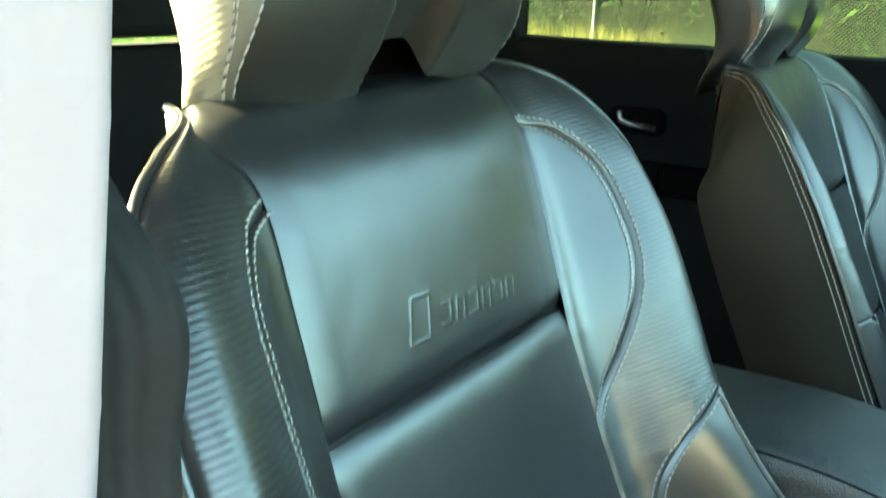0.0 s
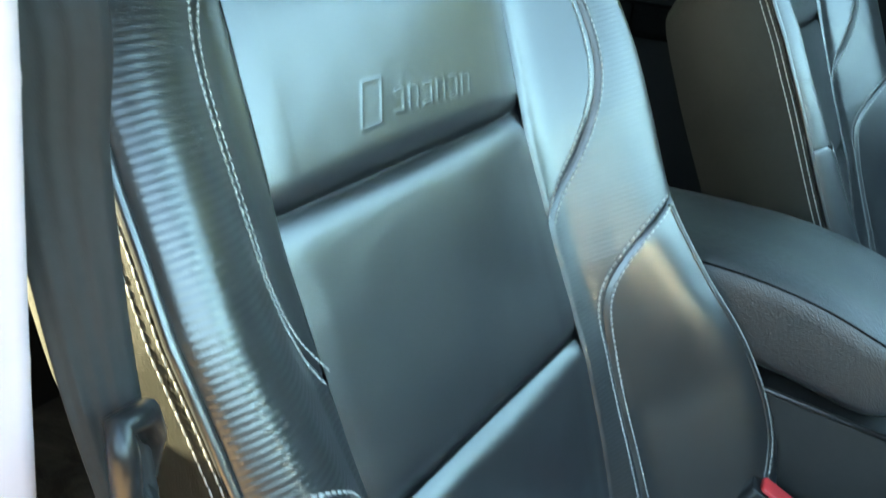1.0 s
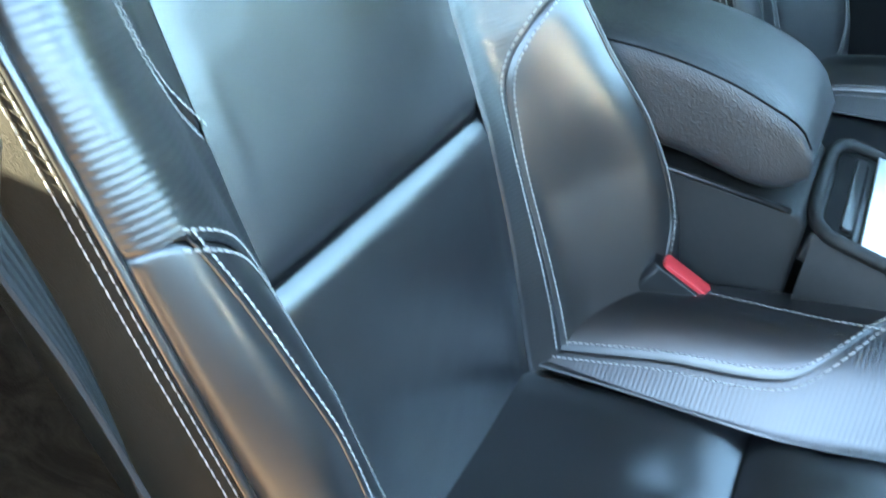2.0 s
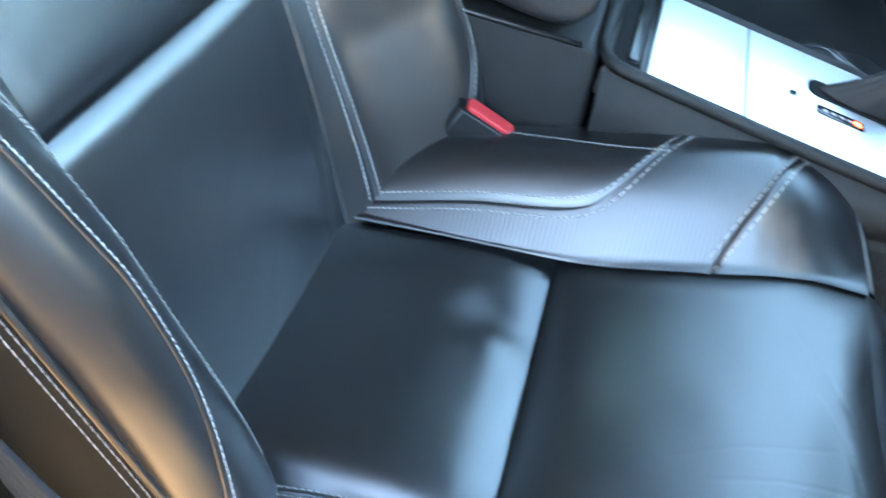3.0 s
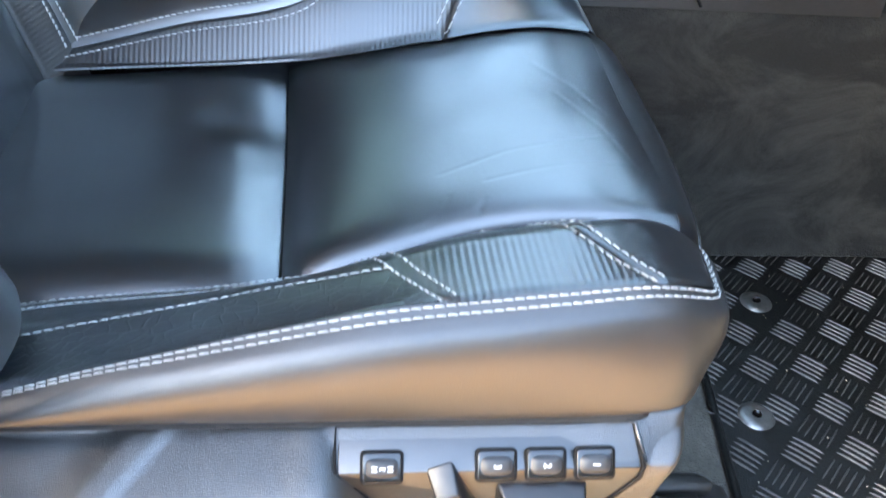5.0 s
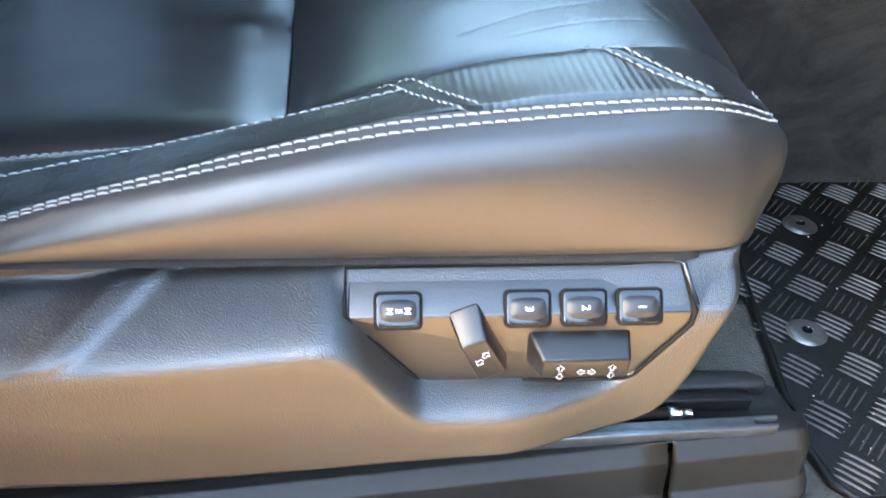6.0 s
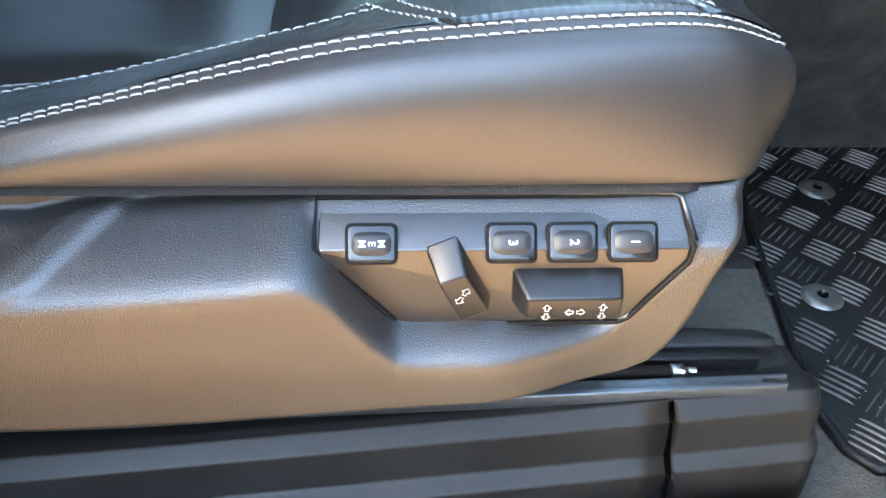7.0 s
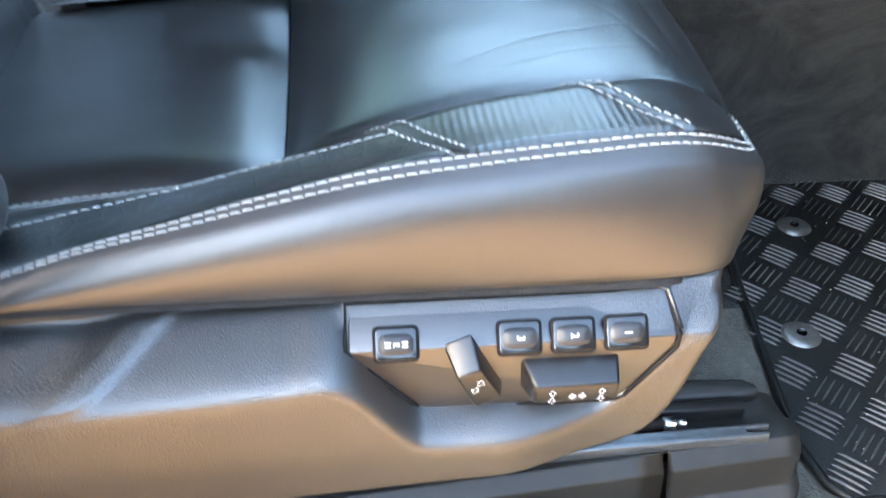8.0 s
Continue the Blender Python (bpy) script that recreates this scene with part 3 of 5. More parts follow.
    for sgn in (-1, 1):
        side = (lambda pts: pts) if sgn > 0 else flipped
        wedge = WEDGE if sgn > 0 else WEDGE_OUTBOARD
        wi = line(side([(s, y_in(s, sgn)) for s in (wedge[0][0], 0.54, 0.48, 0.42, 0.348)]))
        W, Lw = line(side(wedge)), line(side(LOWER))
        rib_in = line(side([(s, y_in(s, sgn)) for s in (0.656, 0.645, 0.63, 0.615)] + wedge + [(s, y_in(s, sgn)) for s in (0.3, 0.24, 0.15, 0.05, -0.02)]))
        rib_out = line(side([(s, y_out(s, sgn)) for s in (0.656, 0.645, 0.62, 0.59, 0.55, 0.5, 0.45, 0.41, 0.37)] + LOWER))
        bol = S("backrest_bolster", panel(on_back, rib_in, rib_out, 190, 44, (0.9, 0.5, 0, 0), 0.007, 0.003), RIBBED)
        S("bolster_inset", panel(on_back, wi, W, 70, 24, (0.9, 0.8, 0.6, 0.6), 0.007, 0.003), LEATHER)
        lo_out = line(side([(s, y_out(s, sgn)) for s in (0.333, 0.28, 0.2, 0.12, 0.05, -0.02)]))
        S("lower_bolster", panel(on_back, Lw, lo_out, 90, 36, (0.9, 0.5, 0.6, 0), 0.007, 0.003), LEATHER)
        for off in (-0.0045, 0.0045):
            part("stitching", stitches(along(on_back, W, off), 0.0052, length(W)), THREAD, bol)
            part("stitching", stitches(along(on_back, Lw, off), 0.0052, length(Lw), a=0.06), THREAD, bol)
        K = line([(0.326, 0.239), (0.25, 0.250), (0.16, 0.266), (0.09, 0.262), (0.04, 0.240), (0.0, 0.215)] if sgn > 0 else [(0.332, -0.232), (0.289, -0.219), (0.243, -0.209), (0.19, -0.200), (0.13, -0.200), (0.07, -0.212), (0.0, -0.224)])
        part("stitching", stitches(along(on_back, K), 0.0052, length(K)), THREAD, bol)
        bm = bmesh.new()
        tube(bm, [along(on_back, K, 0.004)(k / 50)[0] for k in range(51)], 0.0012, 6)
        part("piping", bm, LEATHER, bol)
        # side of the backrest, with piping and twin stitching
        outer = [(s, y_out(s, sgn)) for s in (0.656, 0.645, 0.634, 0.62, 0.59, 0.55, 0.5, 0.45, 0.41, 0.33, 0.25, 0.15, 0.05, -0.03)]
        oc = line(side(outer))

        def flank(u, v):
            p = oc(u)
            a = on_back(p[0], p[1], -0.002)
            back = ORIGIN + UP * (p[0] * 0.96 - 0.075 * sstep(p[0], 0.50, 0.656)) + OUT * min(-0.088, N_MID(p[0]) - 0.006) + Vector((0, p[1] * 0.93 + 0.1 * max(0, p[0] - 0.42), 0))
            return a.lerp(back, v) + Vector((0, sgn * 0.016 * math.sin(math.pi * v) * min(1.0, u * 7), 0))

        bm = sheet(flank, 120, 20, uv=lambda u, v: (u * 0.8, v * 0.13))
        bmesh.ops.recalc_face_normals(bm, faces=bm.faces)
        fl = S("backrest_side", bm, FLANK)
        bm = bmesh.new()
        tube(bm, [on_back(*oc(k / 90), 0.0005) for k in range(91)], 0.003, 6)
        S("piping", bm, LEATHER)

        def flank_at(k):
            def at(u):
                p, q, r2 = flank(u, k), flank(min(u + 0.01, 1), k), flank(u, k + 0.05)
                n = (q - p).cross(r2 - p).normalized()
                if n.y * sgn < 0:
                    n.negate()
                return p, n
            return at
        for k in (0.03, 0.075):
            part("stitching", stitches(flank_at(k), 0.0064, length(oc), 0.0006, 0.85, lift=0.0003), THREAD, fl)
    # padded rear shell of the backrest
    def shell(u, v):
        s = -0.03 + 0.686 * u
        o = Y_OUT(s) * 0.93
        y = -o + 2 * o * v + 0.1 * max(0, s - 0.42)
        bulge = 0.03 * math.sin(math.pi * v) * math.sin(math.pi * min(1, u * 1.02))
        return ORIGIN + UP * (s * 0.96 - 0.075 * sstep(s, 0.50, 0.656)) + OUT * (min(-0.088, N_MID(s) - 0.006) - bulge) + Vector((0, y, 0))
    S("rear_shell", sheet(shell, 30, 20), SIDE_LEATHER)
    def crown(u, v):
        y = -y_out(0.656, -1) + (y_out(0.656, -1) + y_out(0.656, 1)) * v
        return on_back(0.656, y).lerp(shell(1.0, v), u) + (UP * 0.004 - OUT * 0.003) * math.sin(math.pi * u)
    S("crown", sheet(crown, 8, 24), FLANK)
    build_headrest(seat)
    return seat


def build_headrest(seat):
    W = fn([(0, 0.112), (0.08, 0.143), (0.2, 0.155), (0.55, 0.161), (0.85, 0.145), (1, 0.105)])
    C = fn([(0, -0.070), (0.2, -0.018), (0.5, -0.004), (1, -0.02)])

    def rest(u, v, grow=0.0):
        # u up the rest, v round its section from the outboard rear
        a = 2 * math.pi * v
        c, q = math.cos(a), math.sin(a)
        sq = lambda t, e: math.copysign(abs(t) ** e, t)  # noqa: E731
        y = (W(u) + grow) * sq(c, 0.7)
        n = C(u) + (0.056 + grow) * sq(q, 0.62)
        s = 0.632 + 0.225 * u
        if q > 0:
            s += 0.012 * max(-0.05, 1 - ((y - 0.03) / 0.1) ** 2) * (1 - u) ** 2 * min(1.0, q * 3)
            s += 0.030 * math.exp(-(((y + 0.003) / 0.037) ** 14)) * (1 - u) ** 2.2 * min(1.0, q * 3)
        return ORIGIN + UP * s + OUT * n + Vector((0, y + 0.042, 0))

    def shut(bm):
        bmesh.ops.remove_doubles(bm, verts=bm.verts, dist=1e-5)
        top = [e for e in bm.edges if e.is_boundary and (e.verts[0].co - ORIGIN).dot(UP) > 0.8]
        bmesh.ops.holes_fill(bm, edges=top, sides=300)
        bmesh.ops.recalc_face_normals(bm, faces=bm.faces)
        return bm

    spread = lambda u: 0.12 + 0.88 * sstep(u, -0.1, 0.45)  # noqa: E731
    rest_ob = part("headrest", shut(sheet(rest, 44, 240, uv=lambda u, v: (u * 0.225, v * 0.7))), HEADREST_LEATHER, seat)
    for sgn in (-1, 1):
        # ribbed cheek and stitched band on each side, their paleness painted sunlight
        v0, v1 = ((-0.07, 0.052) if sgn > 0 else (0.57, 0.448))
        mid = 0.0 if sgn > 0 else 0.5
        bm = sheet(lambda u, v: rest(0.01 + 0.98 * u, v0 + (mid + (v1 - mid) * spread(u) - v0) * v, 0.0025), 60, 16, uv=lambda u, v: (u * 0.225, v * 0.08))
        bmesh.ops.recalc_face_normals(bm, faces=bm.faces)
        part("ribbed_cheek", bm, SUNLIT_RIBBED, rest_ob)
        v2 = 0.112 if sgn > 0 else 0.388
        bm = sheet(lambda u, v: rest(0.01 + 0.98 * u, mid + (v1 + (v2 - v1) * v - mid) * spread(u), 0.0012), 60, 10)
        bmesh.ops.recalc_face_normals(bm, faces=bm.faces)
        part("side_band", bm, SUNLIT_BAND, rest_ob)
        for vv in ((0.052, 0.060, 0.112) if sgn > 0 else (0.448, 0.440, 0.388)):
            def at(u, vv=vv, mid=mid):
                w = mid + (vv - mid) * spread(u)
                p = rest(0.02 + 0.95 * u, w, 0.001)
                n = (rest(0.03 + 0.95 * u, w) - rest(0.01 + 0.95 * u, w)).cross(rest(0.02 + 0.95 * u, w + 0.01) - rest(0.02 + 0.95 * u, w - 0.01)).normalized()
                if n.dot(Vector((0.6, sgn, 0))) < 0:
                    n.negate()
                return p, n
            part("stitching", stitches(at, 0.0058, 0.23, 0.0007, 0.75), THREAD, rest_ob)
    for y in (-0.06, 0.06):
        bm = bmesh.new()
        o = ORIGIN + UP * 0.62 + OUT * -0.075 + Vector((0, y, 0))
        tube(bm, [o, o + UP * 0.06], 0.007, 12)
        part("headrest_post", bm, STEEL, seat)


driver = build_seat("driver_seat", "black leather sports front seat with grey double stitching", Matrix.Identity(4))
passenger = copy_thing(driver, pose(0.074, 0.80, -0.018))
passenger.name = "passenger_seat"
tagged(passenger, "matching black leather passenger seat with grey stitching")
# the passenger's headrest goes without the painted sunlight
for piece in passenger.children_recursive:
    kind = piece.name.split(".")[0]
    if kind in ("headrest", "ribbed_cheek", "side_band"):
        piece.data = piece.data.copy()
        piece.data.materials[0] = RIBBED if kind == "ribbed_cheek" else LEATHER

# ---- seat base: trim shell, switches, rails ----
X_FRONT = fn([(0, 0.164), (0.06, 0.186), (0.15, 0.199), (0.4, 0.211), (0.7, 0.220), (1, 0.232)])
Z_BEND = fn([(-0.26, 0.272), (-0.10, 0.274), (0.0, 0.281), (0.022, 0.283), (0.034, 0.276), (0.058, 0.246), (0.068, 0.2385), (0.10, 0.2375), (0.155, 0.2395), (0.168, 0.2455), (0.19, 0.272), (0.205, 0.286), (0.22, 0.29)])


def shell_y(x, z):
    """How far out the trim shell stands at a place along and up its side."""
    zb = Z_BEND(x) - 0.004
    low = -0.2835 - 0.002 * sstep(z, 0.19, 0.24) + 0.0185 * sstep(x, 0.105, 0.182)
    k = sstep(z, zb - 0.004, zb + 0.006)
    # a rounded shoulder up to the ledge, then in to the panel's recess
    soft = 0.0055
    shoulder = low + soft * math.log1p(math.exp(min(40.0, (z - zb) * 2.4 / soft)))
    in_panel = sstep(x, 0.016, 0.034) * (1 - sstep(x, 0.190, 0.226))
    inner = -0.2635 - 0.0022 * sstep(x, 0.150, 0.180) + max(0, z - 0.283) * 1.35
    recess = min(shoulder, inner)
    front = min(shoulder, -0.2670 + max(0, z - 0.27) * 0.8)
    y = recess * in_panel + (1 - in_panel) * (shoulder if x < 0.1 else front)
    # a rounded slanted rib, and the smooth scoop behind it
    e = (-0.083 + (z - 0.2766) * 1.8 - x) / 0.022
    y -= 0.0058 * sstep(e, -0.35, 0.35) * (1 - sstep(e, 0.75, 1.15)) * k
    y += 0.0055 * sstep(e, 0.85, 1.6) * k * sstep(z, zb, zb + 0.008)
    return min(y, -0.2375)


def build_trim(seat):
    rows = 90

    def pt(u, v):
        if v > 0.985:
            v2, tuck = 1.0, 0.014
        elif v < 0.015:
            v2, tuck = 0.0, 0.02
        else:
            v2, tuck = (v - 0.015) / 0.97, 0.0
        x = -0.25 + u * (X_FRONT(v2) + 0.25)
        z = 0.1875 + v2 * 0.1145 + (1 - v2) ** 2 * 0.015 * sstep(x, -0.1, 0.147)
        y = shell_y(x, z)
        edge = max(0, (u - 0.972) / 0.028)
        y += 0.020 * edge ** 2.6
        y += 0.006 * (max(0, 0.06 - v2) / 0.06) ** 2
        return Vector((x, y + tuck, z))
    bm = sheet(pt, 400, rows)
    bmesh.ops.recalc_face_normals(bm, faces=bm.faces)
    trim = part("base_trim", bm, PLASTIC, seat, "grained black plastic side trim")
    # inner side board so that the trim is not hollow
    bm = bmesh.new()
    slab(bm, [(-0.25, 0.186), (0.14, 0.205), (0.175, 0.225), (0.195, 0.298), (-0.25, 0.298)], 0.006, basis((0, -0.222, 0), (1, 0, 0), (0, 0, 1)), 0.001)
    part("base_board", bm, DARK, seat)
    # woven strip between leather and trim
    def strip(u, v):
        x = -0.25 + 0.478 * u
        y = -0.2375 - 0.012 * v + 0.02 * sstep(x, 0.19, 0.228)
        return Vector((x - 0.004 * sstep(x, 0.2, 0.228) * v, y, 0.314 - 0.013 * v - 0.014 * sstep(x, 0.195, 0.228) * v))
    bm = sheet(strip, 60, 5)
    bmesh.ops.recalc_face_normals(bm, faces=bm.faces)
    part("woven_strip", bm, WOVEN, seat)
    return trim


def arrows(bm, m, kind, size=0.0030):
    """A pair of hollow arrows, pointing apart, along x or y of m."""
    shape = [(0.35, 0.35), (1.1, 0.35), (1.1, 0.85), (2.0, 0.0), (1.1, -0.85), (1.1, -0.35), (0.35, -0.35)]
    for sg in (-1, 1):
        pts = [(sg * x * size, y * size) for x, y in shape]
        if kind == "y":
            pts = [(y, x) for x, y in pts]
        tube(bm, [m @ Vector((x, y, 0.0001)) for x, y in pts], 0.00022, 4, closed=True)
    return bm


def words(text, size, m, parent, name="print", mat=None):
    cu = bpy.data.curves.new("txt", "FONT")
    cu.body, cu.size, cu.align_x, cu.align_y, cu.extrude, cu.offset = text, size, "CENTER", "CENTER", 0.0001, size * 0.012
    ob = bpy.data.objects.new("txt", cu)
    scene.collection.objects.link(ob)
    bpy.context.view_layer.update()
    me = bpy.data.meshes.new_from_object(ob.evaluated_get(bpy.context.evaluated_depsgraph_get()))
    bpy.data.objects.remove(ob)
    me.transform(m)
    me.materials.clear()
    me.materials.append(mat or MARK)
    out = new(name, me)
    out.parent = parent
    return out


def build_switches(seat):
    bm = bmesh.new()
    front = [(0.0325, 0.2815), (0.0665, 0.2425), (0.0705, 0.2410), (0.1690, 0.2415), (0.1725, 0.2430), (0.1955, 0.2760), (0.1960, 0.2830)]
    yo, back = -0.2662, -0.258
    low = [bm.verts.new((x, yo, z)) for x, z in front]
    bend_l, bend_r = bm.verts.new((0.0318, yo, 0.2830)), low[-1]
    top_l, top_r = bm.verts.new((0.0322, -0.2440, 0.2965)), bm.verts.new((0.1915, -0.2440, 0.2965))
    bm.faces.new([bend_l] + low)
    bm.faces.new([top_l, bend_l, bend_r, top_r])
    ext = bmesh.ops.extrude_face_region(bm, geom=list(bm.faces))
    bmesh.ops.translate(bm, vec=(0, 0.008, -0.004), verts=[g for g in ext["geom"] if isinstance(g, bmesh.types.BMVert)])
    bmesh.ops.recalc_face_normals(bm, faces=bm.faces)
    edges = [e for e in bm.edges if e.calc_face_angle(0) > 0.3]
    bmesh.ops.bevel(bm, geom=edges, offset=0.0016, segments=3, profile=0.5, affect="EDGES", clamp_overlap=True)
    panel_ob = part("switch_panel", bm, SMOOTH_PLASTIC, seat, "satin black seat switch panel")
    # dark joint round the panel, and the raised lip above it
    bm = bmesh.new()
    loop = [(0.0308, -0.2445, 0.2972), (0.0302, -0.2650, 0.2828), (0.0318, -0.2652, 0.2806), (0.0660, -0.2652, 0.2413), (0.0703, -0.2652, 0.2396), (0.1694, -0.2652, 0.2401), (0.1736, -0.2652, 0.2422), (0.1970, -0.2652, 0.2757), (0.1976, -0.2650, 0.2832), (0.1928, -0.2445, 0.2972)]
    tube(bm, [(x, y - 0.0008, z) for x, y, z in loop], 0.0014, 6, closed=True)
    part("panel_joint", bm, DARK, panel_ob)
    bm = bmesh.new()
    tube(bm, [(0.030, -0.2455, 0.2990), (0.19, -0.2455, 0.2990), (0.1945, -0.2475, 0.2975), (0.1985, -0.264, 0.2850)], 0.0013, 8)
    part("panel_lip", bm, SMOOTH_PLASTIC, panel_ob)
    n = Vector((0, -0.80, 0.60))
    up = Vector((0, 0.60, 0.80))
    for x, text in ((0.055, "MEM"), (0.116, "3"), (0.143, "2"), (0.170, "1")):
        m = basis(Vector((x, -0.2640, 0.2850)), (1, 0, 0), up)
        bm = bmesh.new()
        slab(bm, rounded(0.0228, 0.0182, 0.0028), 0.0022, m @ Matrix.Translation((0, 0, -0.0016)), 0.0004)
        gap = part("button_gap", bm, DARK, panel_ob)
        bm = bmesh.new()
        slab(bm, rounded(0.0202, 0.0156, 0.0022), 0.0022, m @ Matrix.Translation((0, 0, -0.0006)), 0.0006)
        frame_ob = part("button", bm, GLOSS, panel_ob, "glossy black memory button")
        # domed key
        bm = bmesh.new()

        def key(u, v):
            a = 2 * math.pi * v
            c, q = math.cos(a), math.sin(a)
            e = 0.55
            cx, cy = math.copysign(abs(c) ** e, c), math.copysign(abs(q) ** e, q)
            return m @ Vector((0.0088 * cx * u, 0.0054 * cy * u, 0.0014 + 0.0022 * (1 - u ** 3.5)))
        sheet(key, 8, 40, bm)
        bmesh.ops.remove_doubles(bm, verts=bm.verts, dist=1e-6)
        bmesh.ops.recalc_face_normals(bm, faces=bm.faces)
        part("key", bm, KEY_PLASTIC, frame_ob)
        turn = Matrix.Rotation(-math.pi / 2, 4, "Z")
        if text == "MEM":
            for dx, ch, sz in ((-0.0042, "M", 0.0044), (0.0, "E", 0.0042), (0.0042, "M", 0.0044)):
                words(ch, sz, m @ Matrix.Translation((dx, 0, 0.0037)) @ turn, frame_ob)
        else:
            words(text, 0.0056, m @ Matrix.Translation((0, 0, 0.0038)) @ turn, frame_ob)
    # slanted recline lever
    ax = Vector((0.0167, 0, -0.0358)).normalized()
    m = basis(Vector((0.0932, -0.2655, 0.2690)), (ax.z * -1, 0, ax.x), (-ax.x, 0, -ax.z))
    bm = bmesh.new()
    out = [(-0.0078, 0.0200), (0.0078, 0.0200), (0.0090, -0.0185), (-0.0086, -0.0185)]
    t = bmesh.new()
    base = [t.verts.new((x, y, -0.001)) for x, y in out]
    top = [t.verts.new(p) for p in ((-0.0068, 0.0075, 0.0128), (0.0056, 0.0075, 0.0128), (0.0070, -0.0175, 0.0108), (-0.0074, -0.0175, 0.0108))]
    t.faces.new(list(reversed(base)))
    t.faces.new(top)
    for i in range(4):
        t.faces.new((base[i], base[(i + 1) % 4], top[(i + 1) % 4], top[i]))
    bmesh.ops.recalc_face_normals(t, faces=t.faces)
    bmesh.ops.bevel(t, geom=list(t.edges), offset=0.0014, segments=3, profile=0.5, affect="EDGES")
    bmesh.ops.transform(t, matrix=m, verts=t.verts)
    lever = part("recline_lever", t, GLOSS_SOFT, panel_ob)
    bm = bmesh.new()
    arrows(bm, m @ Matrix.Translation((0, -0.003, 0.0122)) @ Matrix.Rotation(radians(4.6), 4, "X") @ Matrix.Rotation(radians(38), 4, "Z"), "x", 0.0025)
    part("print", bm, MARK, lever)
    # wide cushion lever
    m = basis(Vector((0.1432, -0.2655, 0.2627)), (1, 0, 0), (0, 0, 1))
    t = bmesh.new()
    base = [t.verts.new(p) for p in ((-0.0255, -0.0105, -0.001), (0.0245, -0.0105, -0.001), (0.0245, 0.0105, -0.001), (-0.0265, 0.0105, -0.001))]
    top = [t.verts.new(p) for p in ((-0.0205, -0.0098, 0.0135), (0.0225, -0.0098, 0.0135), (0.0225, 0.0030, 0.0145), (-0.0205, 0.0030, 0.0145))]
    t.faces.new(list(reversed(base)))
    t.faces.new(top)
    for i in range(4):
        t.faces.new((base[i], base[(i + 1) % 4], top[(i + 1) % 4], top[i]))
    bmesh.ops.recalc_face_normals(t, faces=t.faces)
    bmesh.ops.bevel(t, geom=list(t.edges), offset=0.0020, segments=3, profile=0.5, affect="EDGES")
    bmesh.ops.transform(t, matrix=m, verts=t.verts)
    lever = part("cushion_lever", t, GLOSS_SOFT, panel_ob)
    bm = bmesh.new()
    for dx, kind in ((-0.0115, "y"), (0.0012, "x"), (0.0135, "y")):
        arrows(bm, m @ Matrix.Translation((dx, -0.0042, 0.0147)), kind, 0.0022)
    part("print", bm, MARK, lever)


WOVEN = material("woven_grey_trim", (0.013, 0.013, 0.013), 0.85, grain=0.5, grain_scale=500, stain=0.2, spec=0.2)
KEY_PLASTIC = material("grey_key_plastic", (0.017, 0.018, 0.020), 0.42, spec=0.3, stain=0.2)
GLOSS_SOFT = material("semi_gloss_black_plastic", (0.007, 0.007, 0.0075), 0.28, spec=0.35, stain=0.2, grain=0.1, grain_scale=1500)
build_trim(driver)
build_switches(driver)


